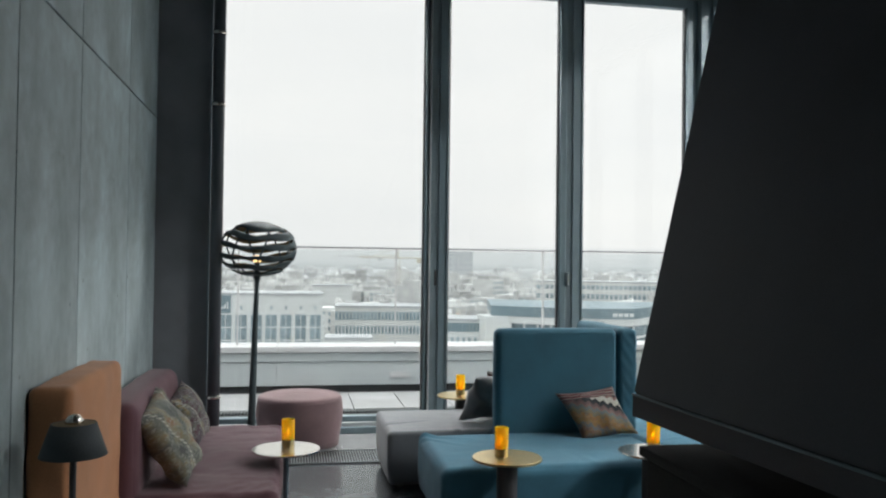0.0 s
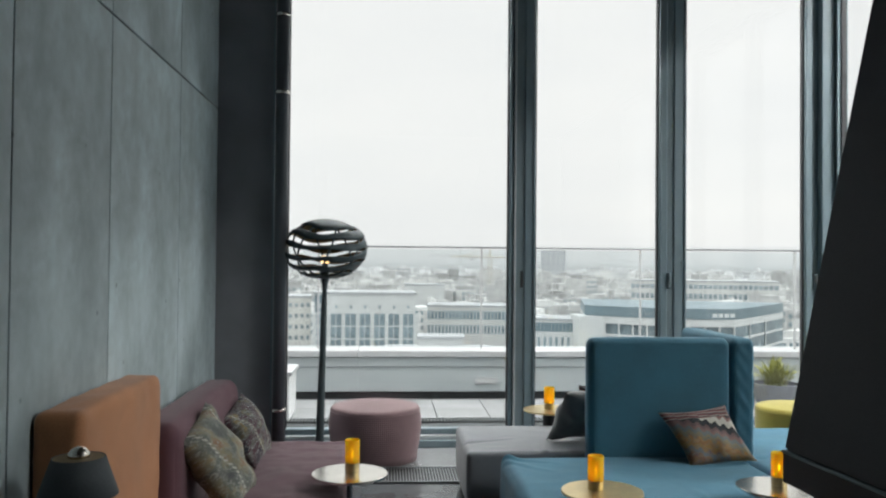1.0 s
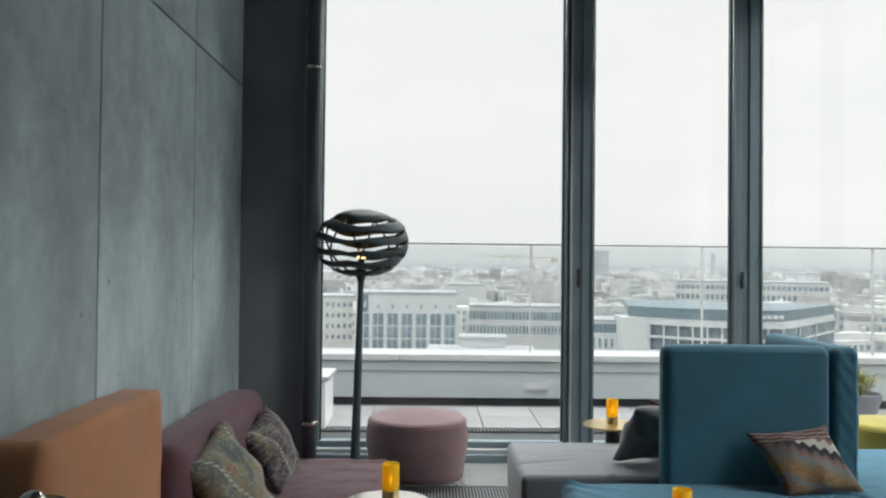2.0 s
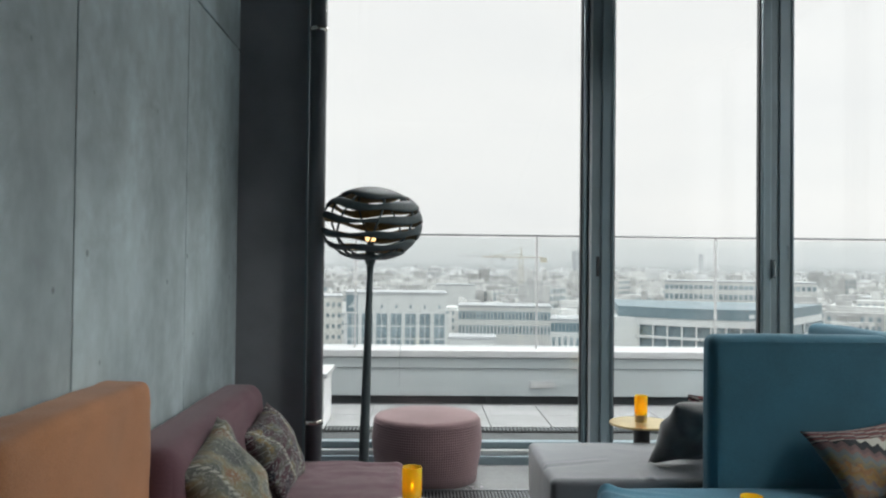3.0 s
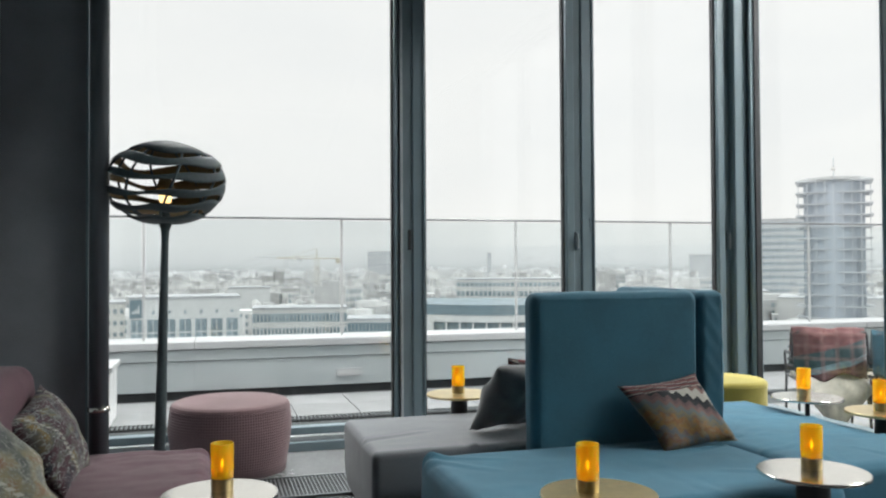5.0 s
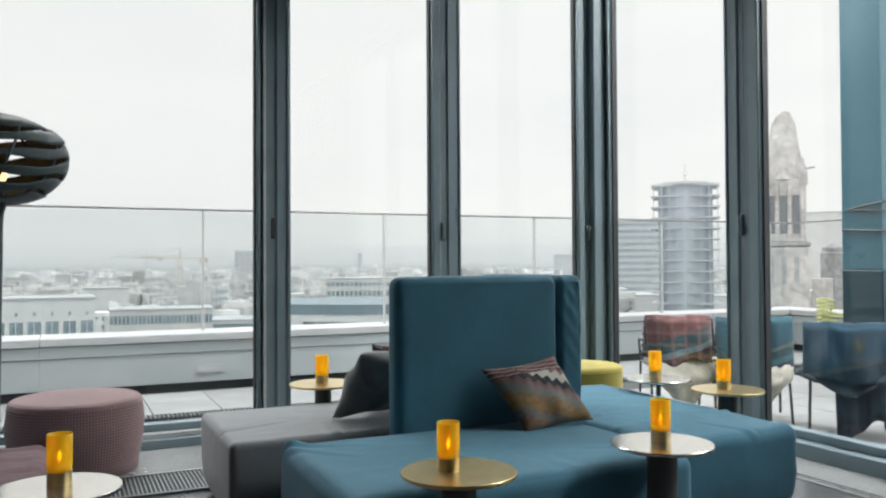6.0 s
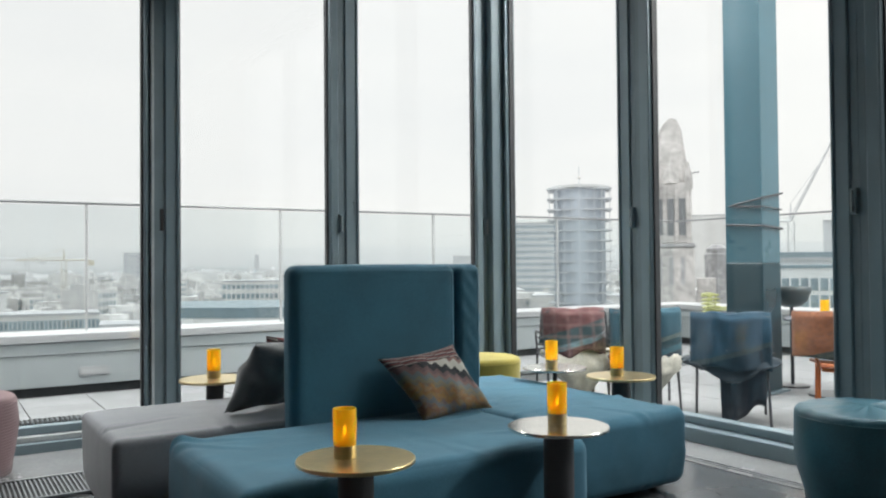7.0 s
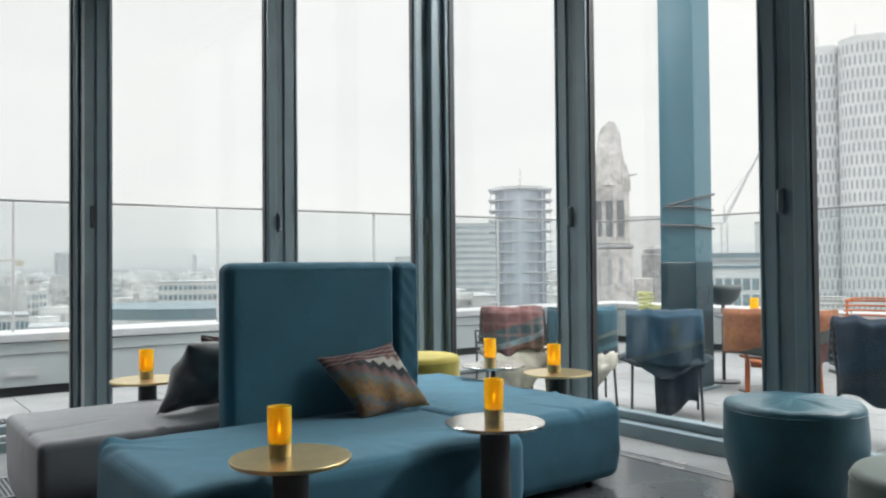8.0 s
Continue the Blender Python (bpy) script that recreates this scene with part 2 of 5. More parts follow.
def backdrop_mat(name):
    """Distant city with the mist put into its colour: a pale band that glows like the sky behind it."""
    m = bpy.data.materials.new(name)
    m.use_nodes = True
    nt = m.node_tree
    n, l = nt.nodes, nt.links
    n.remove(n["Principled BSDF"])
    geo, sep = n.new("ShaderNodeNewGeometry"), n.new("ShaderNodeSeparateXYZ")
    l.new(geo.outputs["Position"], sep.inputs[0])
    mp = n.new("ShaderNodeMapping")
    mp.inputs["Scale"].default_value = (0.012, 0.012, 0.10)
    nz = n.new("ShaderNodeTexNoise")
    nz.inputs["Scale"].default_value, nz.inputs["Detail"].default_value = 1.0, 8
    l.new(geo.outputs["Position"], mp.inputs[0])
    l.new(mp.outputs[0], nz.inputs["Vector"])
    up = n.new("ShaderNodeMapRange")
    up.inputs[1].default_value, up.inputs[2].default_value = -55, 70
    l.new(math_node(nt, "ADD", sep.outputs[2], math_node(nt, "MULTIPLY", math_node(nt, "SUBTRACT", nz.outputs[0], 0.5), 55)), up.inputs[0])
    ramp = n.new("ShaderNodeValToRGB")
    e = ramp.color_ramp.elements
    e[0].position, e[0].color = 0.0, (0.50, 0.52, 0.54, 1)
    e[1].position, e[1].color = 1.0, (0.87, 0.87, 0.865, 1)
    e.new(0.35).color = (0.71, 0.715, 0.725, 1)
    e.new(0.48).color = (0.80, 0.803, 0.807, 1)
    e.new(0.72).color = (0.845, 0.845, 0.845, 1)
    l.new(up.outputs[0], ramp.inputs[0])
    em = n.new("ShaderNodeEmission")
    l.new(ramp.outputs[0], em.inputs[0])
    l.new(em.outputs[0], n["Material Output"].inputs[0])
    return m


M_CONCRETE = concrete_wall("formed_concrete")
M_JOINT = mat("joint_mortar", (0.06, 0.066, 0.068), 0.9)
M_DARK = mat("anthracite_paint", (0.195, 0.207, 0.23), 0.6, grain=200, bump=0.05)
M_PIPE = mat("pipe_lacquer", (0.085, 0.10, 0.115), 0.32, grain=200, vary=0.05)
# unseen rear and side walls lightened, ceiling less so, to bounce light forward
M_CEIL = mat("dark_ceiling_paint", (0.12, 0.12, 0.122), 0.9)
M_BACKWALL = mat("bounce_wall_paint", (0.26, 0.25, 0.24), 0.9)
M_FRAME = mat("grey_window_aluminium", (0.175, 0.24, 0.27), 0.42, grain=200, vary=0.05, stain=0.08)
M_FRAME_D = mat("black_gasket", (0.03, 0.033, 0.036), 0.6)
# frame grey darkened to put the recesses' shade into colour; pulls share it
M_RECESS = mat("shadow_gap_grey", (0.15, 0.20, 0.225), 0.6, grain=200, vary=0.05)
M_FRAME_G = mat("satin_grip", (0.34, 0.38, 0.39), 0.35, metal=0.4)
M_FRAME_L = mat("pale_frame_edge", (0.42, 0.46, 0.47), 0.4)
M_GLASS = glass_pane("window_glass", (0.95, 0.965, 0.965))
M_RAILGLASS = glass_pane("balustrade_glass", (0.93, 0.95, 0.95))
M_FLOOR = mat("dark_polished_screed", (0.085, 0.094, 0.1), 0.20, grain=25, vary=0.04, coarse=1.2, stain=0.25)
M_STRIP = mat("pale_stone_border", (0.22, 0.23, 0.235), 0.25, grain=40, vary=0.08, coarse=2)
M_GRILLE = mat("steel_grille", (0.20, 0.22, 0.23), 0.4, metal=0.7)
# black of the thin sheets that stand for shade under grille and drain bars
M_PIT = mat("shaft_shade_black", (0.02, 0.02, 0.02), 0.9)
M_TILE = mat("terrace_concrete_tile", (0.225, 0.23, 0.235), 0.8, grain=50, vary=0.08, coarse=2.5, stain=0.12, bump=0.1, spread=0.08)
M_PARAPET = mat("grey_parapet_sheet", (0.375, 0.41, 0.415), 0.55, grain=120, vary=0.03, coarse=1.5, stain=0.06)
M_CAP = mat("pale_coping_metal", (0.41, 0.42, 0.425), 0.45, grain=80, vary=0.03, stain=0.05)
M_POST = mat("pale_steel_post", (0.43, 0.44, 0.44), 0.5)
M_RAIL = mat("brushed_steel_rail", (0.26, 0.265, 0.27), 0.4, metal=0.5)
M_BLUE = mat("petrol_blue_wool", (0.038, 0.132, 0.185), 0.92, grain=260, vary=0.16, coarse=4, stain=0.10, bump=0.25, sheen=0.10)
M_BLUE2 = mat("sky_blue_felt", (0.042, 0.15, 0.22), 0.92, grain=260, vary=0.14, coarse=4, stain=0.12, bump=0.25, sheen=0.10)
M_GREYF = mat("graphite_felt", (0.135, 0.152, 0.17), 0.6, grain=260, vary=0.12, coarse=4, stain=0.10, bump=0.15, sheen=0.35)
M_MAROON = mat("plum_wool", (0.10, 0.046, 0.06), 0.92, grain=260, vary=0.15, coarse=4, stain=0.12, bump=0.25, sheen=0.2)
M_ORANGE = mat("rust_orange_wool", (0.4, 0.185, 0.085), 0.92, grain=260, vary=0.14, coarse=3, stain=0.16, bump=0.25, sheen=0.2)
M_KNIT = knit("mauve_knit", (0.205, 0.135, 0.142))
M_TEAL = mat("teal_leather", (0.022, 0.095, 0.13), 0.42, grain=120, vary=0.12, coarse=5, stain=0.2, bump=0.15)
M_HEARTH = mat("sooty_hearth", (0.03, 0.029, 0.028), 0.95, grain=90, vary=0.2, bump=0.2)
M_YELLOW = mat("mustard_felt", (0.36, 0.31, 0.06), 0.9, grain=200, vary=0.12, bump=0.2, sheen=0.2)
M_SAGE = mat("sage_felt", (0.10, 0.135, 0.125), 0.9, grain=200, vary=0.12, bump=0.2, sheen=0.2)
M_KILIM = kilim("kilim_weave")
M_FLORAL = floral("tapestry_cloth", ((0.07, 0.082, 0.08), (0.125, 0.135, 0.115), (0.20, 0.185, 0.115), (0.19, 0.105, 0.06)), (0.27, 0.29, 0.26), 0.0)
M_FLORAL2 = floral("tapestry_cloth_dark", ((0.022, 0.03, 0.04), (0.075, 0.035, 0.045), (0.10, 0.11, 0.10), (0.20, 0.15, 0.06)), (0.30, 0.34, 0.33), 3.1)
M_CUSH = mat("charcoal_velvet", (0.085, 0.092, 0.095), 0.75, grain=150, vary=0.15, coarse=8, stain=0.3, sheen=0.3, bump=0.2)
M_BRASS = mat("worn_brass", (0.64, 0.52, 0.28), 0.30, metal=1.0, grain=40, vary=0.06, coarse=6, stain=0.10, uneven=0.02)
M_SILVER = mat("polished_steel", (0.72, 0.69, 0.63), 0.20, metal=1.0, grain=40, vary=0.03, coarse=4, stain=0.05, uneven=0.01)
M_BLACKM = mat("black_powder_coat", (0.05, 0.052, 0.058), 0.5, metal=0.0, grain=300, bump=0.1)
M_HOOD = mat("matt_black_hood_paint", (0.058, 0.06, 0.072), 0.6, grain=300, bump=0.1)
M_LAMP = mat("blackened_steel", (0.055, 0.08, 0.088), 0.6, grain=60, vary=0.15, stain=0.2)
M_LAMP_IN = mat("gold_leaf_inside", (0.20, 0.145, 0.07), 0.55, metal=0.4)
M_WHITE = mat("white_lacquer", (0.68, 0.69, 0.69), 0.5)


def amber():
    """Frosted amber glass that lets part of the view and of the flame through; a faint added glow stands for
    candlelight in it.
    """
    m = bpy.data.materials.new("amber_glass")
    m.use_nodes = True
    n, l = m.node_tree.nodes, m.node_tree.links
    p = n["Principled BSDF"]
    p.inputs["Base Color"].default_value = (0.80, 0.58, 0.03, 1)
    p.inputs["Roughness"].default_value = 0.2
    p.inputs["Subsurface Weight"].default_value = 0.3
    p.inputs["Emission Color"].default_value = (1.0, 0.68, 0.03, 1)
    p.inputs["Emission Strength"].default_value = 0.06
    clear, mix = n.new("ShaderNodeBsdfTransparent"), n.new("ShaderNodeMixShader")
    clear.inputs[0].default_value = (1.0, 0.82, 0.14, 1)
    mix.inputs[0].default_value = 0.52
    l.new(clear.outputs[0], mix.inputs[1])
    l.new(p.outputs[0], mix.inputs[2])
    l.new(mix.outputs[0], n["Material Output"].inputs[0])
    return m


def glowing(name, color, strength):
    m = bpy.data.materials.new(name)
    m.use_nodes = True
    p = m.node_tree.nodes["Principled BSDF"]
    p.inputs["Base Color"].default_value = (*color, 1)
    p.inputs["Emission Color"].default_value = (*color, 1)
    p.inputs["Emission Strength"].default_value = strength
    return m


M_AMBER = amber()
M_FLAME = glowing("candle_flame", (1.0, 0.62, 0.15), 6.0)
M_BULB = glowing("warm_bulb", (1.0, 0.66, 0.28), 2.0)
M_WAX = mat("candle_wax", (0.8, 0.72, 0.5), 0.5)


# ---- mesh helpers ----
def part(name, bm, material, parent=None, label="", smooth=False):
    """Links a bmesh as one mesh object, under a thing or a part."""
    me = bpy.data.meshes.new(name)
    if smooth:
        for f in bm.faces:
            f.smooth = True
    bm.to_mesh(me)
    bm.free()
    me.materials.append(material)
    ob = new(name, me)
    if parent is not None:
        ob.parent = parent
    if label:
        ob["label"] = label
    return ob


def piece(name, me, parent, at, turn=0.0):
    """A piece that shares its mesh with others, under a thing."""
    ob = new(name, me)
    ob.parent = parent
    ob.location = at
    ob.rotation_euler[2] = turn
    return ob


def thing(name, label, category, at=(0, 0, 0), turn=0.0, group="", kind=""):
    ob = new(name)
    ob.empty_display_size = 0.1
    ob.location = at
    ob.rotation_euler[2] = radians(turn)
    return tagged(ob, label, category, group, kind)


def box(x0, x1, y0, y1, z0, z1, bevel=0.0, seg=2, bm=None):
    bm = bm or bmesh.new()
    r = bmesh.ops.create_cube(bm, size=1.0)
    for v in r["verts"]:
        v.co = Vector(((x0 + x1) / 2 + v.co.x * (x1 - x0), (y0 + y1) / 2 + v.co.y * (y1 - y0), (z0 + z1) / 2 + v.co.z * (z1 - z0)))
    if bevel:
        es = list({e for v in r["verts"] for e in v.link_edges})
        bmesh.ops.bevel(bm, geom=es, offset=bevel, segments=seg, affect="EDGES", profile=0.5)
    return bm


def lathe(profile, n=48, bm=None, at=(0, 0, 0)):
    """A turned body from (radius, height) pairs, with a UV map in metres."""
    bm = bm or bmesh.new()
    uv = bm.loops.layers.uv.verify()
    rings, run, lengths = [], 0.0, []
    for i, (r, z) in enumerate(profile):
        if i:
            run += math.hypot(r - profile[i - 1][0], z - profile[i - 1][1])
        lengths.append(run)
        rings.append([bm.verts.new((at[0] + r * math.cos(2 * math.pi * k / n), at[1] + r * math.sin(2 * math.pi * k / n), at[2] + z)) for k in range(n)])
    big = max(r for r, z in profile)
    for i in range(len(rings) - 1):
        for k in range(n):
            f = bm.faces.new((rings[i][k], rings[i][(k + 1) % n], rings[i + 1][(k + 1) % n], rings[i + 1][k]))
            for lp, (kk, ii) in zip(f.loops, ((k, i), (k + 1, i), (k + 1, i + 1), (k, i + 1))):
                lp[uv].uv = (kk / n * 2 * math.pi * big, lengths[ii])
    if profile[0][0] > 1e-4:
        bm.faces.new(rings[0][::-1])
    if profile[-1][0] > 1e-4:
        bm.faces.new(rings[-1])
    bmesh.ops.remove_doubles(bm, verts=bm.verts[:], dist=1e-6)
    return bm


def tube(points, r, n=8, bm=None, r_end=None):
    """A round bar along points."""
    bm = bm or bmesh.new()
    pts = [Vector(p) for p in points]
    rings = []
    for i, p in enumerate(pts):
        d = (pts[min(i + 1, len(pts) - 1)] - pts[max(i - 1, 0)]).normalized()
        side = d.cross(Vector((0, 0, 1)))
        side = side.normalized() if side.length > 1e-3 else Vector((1, 0, 0))
        up = side.cross(d)
        rad = r if r_end is None else r + (r_end - r) * i / (len(pts) - 1)
        rings.append([bm.verts.new(p + rad * (math.cos(2 * math.pi * k / n) * side + math.sin(2 * math.pi * k / n) * up)) for k in range(n)])
    for i in range(len(rings) - 1):
        for k in range(n):
            bm.faces.new((rings[i][k], rings[i][(k + 1) % n], rings[i + 1][(k + 1) % n], rings[i + 1][k]))
    bm.faces.new(rings[0][::-1])
    bm.faces.new(rings[-1])
    return bm


def soft_box(x0, x1, y0, y1, z0, z1, r=0.05, fold=0.006, bulge=0.0, cuts=26, seed=0.0, freq=4.0):
    """An upholstered block: rounded edges, slightly bulging faces and creases in the cover."""
    bm = bmesh.new()
    bmesh.ops.create_cube(bm, size=2.0)
    bmesh.ops.subdivide_edges(bm, edges=bm.edges[:], cuts=cuts, use_grid_fill=True)
    c = Vector(((x0 + x1) / 2, (y0 + y1) / 2, (z0 + z1) / 2))
    s = Vector(((x1 - x0) / 2, (y1 - y0) / 2, (z1 - z0) / 2))
    for v in bm.verts:
        p = Vector([math.sin(a * math.pi / 2) for a in v.co])
        q = Vector((p.x * s.x, p.y * s.y, p.z * s.z))
        inner = Vector([max(-(s[i] - r), min(s[i] - r, q[i])) for i in range(3)])
        d = q - inner
        out = d.normalized() if d.length > 1e-6 else Vector((0, 0, 1))
        q = inner + out * (r if d.length > 1e-6 else 0)
        w = (1 - p.x ** 2) * (1 - p.y ** 2) + (1 - p.x ** 2) * (1 - p.z ** 2) + (1 - p.y ** 2) * (1 - p.z ** 2)
        q += out * (bulge * w)
        g = (q + c) * freq + Vector((seed, seed * 1.7, 0))
        crease = noise.noise(g) + 0.6 * (1 - abs(noise.noise(g * 1.9 + Vector((5, 1, 2)))) * 2.5)
        q += out * fold * crease
        v.co = q + c
    return bm


def tucks(bm, ends, depth=0.009, wide=0.018):
    """Presses creases into a cover along short lines on its top: rows of x0, y0, x1, y1."""
    for v in bm.verts:
        for x0, y0, x1, y1 in ends:
            a, b = Vector((x0, y0)), Vector((x1, y1))
            p = Vector((v.co.x, v.co.y))
            t = max(0.0, min(1.0, (p - a).dot(b - a) / (b - a).length_squared))
            d = (p - a.lerp(b, t)).length
            v.co.z += depth * (1 - 0.7 * t) * (math.exp(-(d / wide) ** 2) - 0.5 * math.exp(-((d - 2 * wide) / wide) ** 2))
    return bm


def pillow(corners, thick, cuts=22, seed=0.0, crumple=0.012):
    """A stuffed cushion between four corners (top left, top right, bottom right, bottom left), with a UV map."""
    tl, tr, br, bl = [Vector(p) for p in corners]
    nrm = (tr - tl).cross(bl - tl).normalized()
    bm = bmesh.new()
    uv = bm.loops.layers.uv.verify()
    n = cuts
    grids = []
    for side in (1, -1):
        g = []
        for j in range(n + 1):
            row = []
            for i in range(n + 1):
                u, w = i / n, j / n
                a, b = 2 * u - 1, 2 * w - 1
                pinch_a = a * (1 - 0.10 * (1 - b * b))
                pinch_b = b * (1 - 0.10 * (1 - a * a))
                uu, ww = (pinch_a + 1) / 2, (pinch_b + 1) / 2
                p = (tl * (1 - uu) + tr * uu) * (1 - ww) + (bl * (1 - uu) + br * uu) * ww
                h = ((1 - a * a) * (1 - b * b)) ** 0.42
                k = noise.noise(p * 9 + Vector((seed, side * 3.0, 0))) * crumple * min(1, 3 * h)
                row.append(bm.verts.new(p + nrm * (side * thick / 2 * h + k)))
            g.append(row)
        grids.append(g)
    for side, g in zip((1, -1), grids):
        for j in range(n):
            for i in range(n):
                idx = ((i, j), (i, j + 1), (i + 1, j + 1), (i + 1, j))
                if side < 0:
                    idx = idx[::-1]
                f = bm.faces.new([g[jj][ii] for ii, jj in idx])
                for lp, (ii, jj) in zip(f.loops, idx):
                    lp[uv].uv = (ii / n, 1 - jj / n)
    bmesh.ops.remove_doubles(bm, verts=bm.verts[:], dist=1e-5)
    bmesh.ops.recalc_face_normals(bm, faces=bm.faces[:])
    return bm


def drape(path, width, folds=0.012, seed=0.0, along=(1, 0, 0), n=18, taper=0.0):
    """A cloth that follows a path of points, as wide as given, with soft folds; a thin closed sheet."""
    pts, a = [Vector(p) for p in path], Vector(along)
    dense = []
    for i in range(len(pts) - 1):
        for k in range(5):
            dense.append(pts[i].lerp(pts[i + 1], k / 5))
    dense.append(pts[-1])
    bm = bmesh.new()
    sheets = []
    for lift in (0.0, 0.012):
        g = []
        for j, p in enumerate(dense):
            d = (dense[min(j + 1, len(dense) - 1)] - dense[max(j - 1, 0)]).normalized()
            nrm = a.cross(d).normalized()
            row = []
            for i in range(n + 1):
                u = i / n - 0.5
                q = p + a * (u * width * (1 - taper * j / len(dense)))
                q += nrm * (lift + folds * (noise.noise(Vector((u * 7 + seed, j * 0.12, seed))) + 0.35 * math.sin(u * 13 + seed * 5 + j * 0.05)))
                q.z += 0.03 * noise.noise(Vector((u * 4 + seed, 0, seed * 2))) * (j / len(dense))
                row.append(bm.verts.new(q))
            g.append(row)
        sheets.append(g)
    lo, hi = sheets
    m = len(dense) - 1
    for j in range(m):
        for i in range(n):
            bm.faces.new((lo[j][i], lo[j + 1][i], lo[j + 1][i + 1], lo[j][i + 1]))
            bm.faces.new((hi[j][i], hi[j][i + 1], hi[j + 1][i + 1], hi[j + 1][i]))
    for i in range(n):
        bm.faces.new((lo[0][i], lo[0][i + 1], hi[0][i + 1], hi[0][i]))
        bm.faces.new((lo[m][i], hi[m][i], hi[m][i + 1], lo[m][i + 1]))
    for j in range(m):
        bm.faces.new((lo[j][0], hi[j][0], hi[j + 1][0], lo[j + 1][0]))
        bm.faces.new((lo[j][n], lo[j + 1][n], hi[j + 1][n], hi[j][n]))
    bmesh.ops.recalc_face_normals(bm, faces=bm.faces[:])
    return bm


def many_boxes(name, rows, material, parent=None):
    """One mesh of many plain blocks: rows of centre, sizes and turn about z."""
    verts, faces = [], []
    for (cx, cy, cz), (sx, sy, sz), turn in rows:
        n, ca, sa = len(verts), math.cos(turn), math.sin(turn)
        for dz in (-0.5, 0.5):
            for dx, dy in ((-0.5, -0.5), (0.5, -0.5), (0.5, 0.5), (-0.5, 0.5)):
                u, v = dx * sx, dy * sy
                verts.append((cx + u * ca - v * sa, cy + u * sa + v * ca, cz + dz * sz))
        faces += [(n, n + 3, n + 2, n + 1), (n + 4, n + 5, n + 6, n + 7)] + [(n + i, n + (i + 1) % 4, n + 4 + (i + 1) % 4, n + 4 + i) for i in range(4)]
    me = bpy.data.meshes.new(name)
    me.from_pydata(verts, [], faces)
    me.materials.append(material)
    ob = new(name, me)
    if parent is not None:
        ob.parent = parent
    return tagged(ob, kind="stuff")


def bar_row(name, count, at, step, size, material, parent):
    """A row of like bars along x, each a piece of its own on one mesh."""
    me = bpy.data.meshes.new(name)
    b = box(-size[0] / 2, size[0] / 2, -size[1] / 2, size[1] / 2, -size[2] / 2, size[2] / 2)
    b.to_mesh(me)
    b.free()
    me.materials.append(material)
    for i in range(count):
        piece(name, me, parent, (at[0] + i * step, at[1], at[2]))


# ---- the room ----
WX, WY, RX, TOP = -1.077, 7.66, 4.16, 4.31      # concrete wall, window wall, right window wall, head of the glazing
floor = part("floor", box(-1.4, 4.3, -4.0, 7.75, -0.2, 0.0), M_FLOOR)
tagged(floor, "dark polished screed floor with a soft sheen", "floor", kind="structure")
border = part("trim", box(-1.07, 4.15, 6.90, 7.60, 0.0, 0.004), M_STRIP)
tagged(border, "pale stone border along the window front", "floor border", kind="structure")
border = part("trim", box(3.66, 4.09, 0.8, 6.895, 0.0, 0.004), M_STRIP)
tagged(border, "pale stone border along the side window front", "floor border", kind="structure")

grille = thing("floor_grille", "steel floor convector grille along the window front", "floor grille")
part("shaft", box(-0.9, 3.6, 6.44, 6.87, 0.0, 0.003), M_PIT, grille)
bar_row("bar", 200, (-0.88, 6.655, 0.0075), 0.0223, (0.010, 0.40, 0.009), M_GRILLE, grille)
part("edge_strip", box(-0.9, 3.6, 6.43, 6.455, 0.0, 0.014), M_GRILLE, grille)
part("edge_strip", box(-0.9, 3.6, 6.855, 6.88, 0.0, 0.014), M_GRILLE, grille)
slot = thing("floor_slot", "narrow twin steel slot let into the pale floor border", "floor slot")
for x in (3.70, 3.735):
    part("slot_strip", box(x, x + 0.012, 1.0, 6.38, 0.004, 0.008), M_GRILLE, slot)

wall_w = part("wall_west", box(WX - 0.30, WX - 0.012, -4.0, 7.6, -0.1, 4.6), M_JOINT)
tagged(wall_w, "formed grey concrete wall in large cast fields", "wall", kind="structure")
for x0, x1, y0, y1, nm in ((WX - 0.3, 4.5, -4.2, -4.0, "wall_south"),):
    tagged(part(nm, box(x0, x1, y0, y1, -0.1, 4.6), M_BACKWALL), "unseen rear wall lightened to bounce light", "wall", kind="structure")
tagged(part("wall_east", box(4.16, 4.4, -4.0, 0.9, -0.1, 4.6), M_BACKWALL), "unseen side wall lightened to bounce light", "wall", kind="structure")
tagged(part("ceiling", box(WX - 0.3, 4.5, -4.2, 8.0, 4.62, 4.85), M_CEIL), "dark painted ceiling", "ceiling", kind="structure")
tagged(part("trim", box(WX, 4.36, 7.58, 7.78, TOP + 0.09, 4.62), M_FRAME), "grey metal fascia over the window front", "fascia", kind="structure")
tagged(part("trim", box(4.08, 4.28, 0.9, 7.58, TOP + 0.09, 4.62), M_FRAME), "grey metal fascia over the side windows", "fascia", kind="structure")

column = thing("column", "anthracite clad column at the end of the concrete wall", "column", kind="structure")
part("cladding", box(WX - 0.01, -0.70, 6.03, 6.50, 0, 4.62, 0.006), M_DARK, column)
part("corner_bead", box(-0.705, -0.693, 6.018, 6.03, 0, 4.62), M_FRAME, column)
part("return_panel", box(WX - 0.01, -0.93, 6.50, 7.60, 0, 4.62), M_DARK, column)

pipe = thing("heating_pipe", "black vertical pipe with steel clamps beside the column", "pipe", (-0.642, 5.985, 0))
part("tube", lathe([(0.045, 0), (0.045, 4.62)], 24), M_PIPE, pipe, smooth=True)
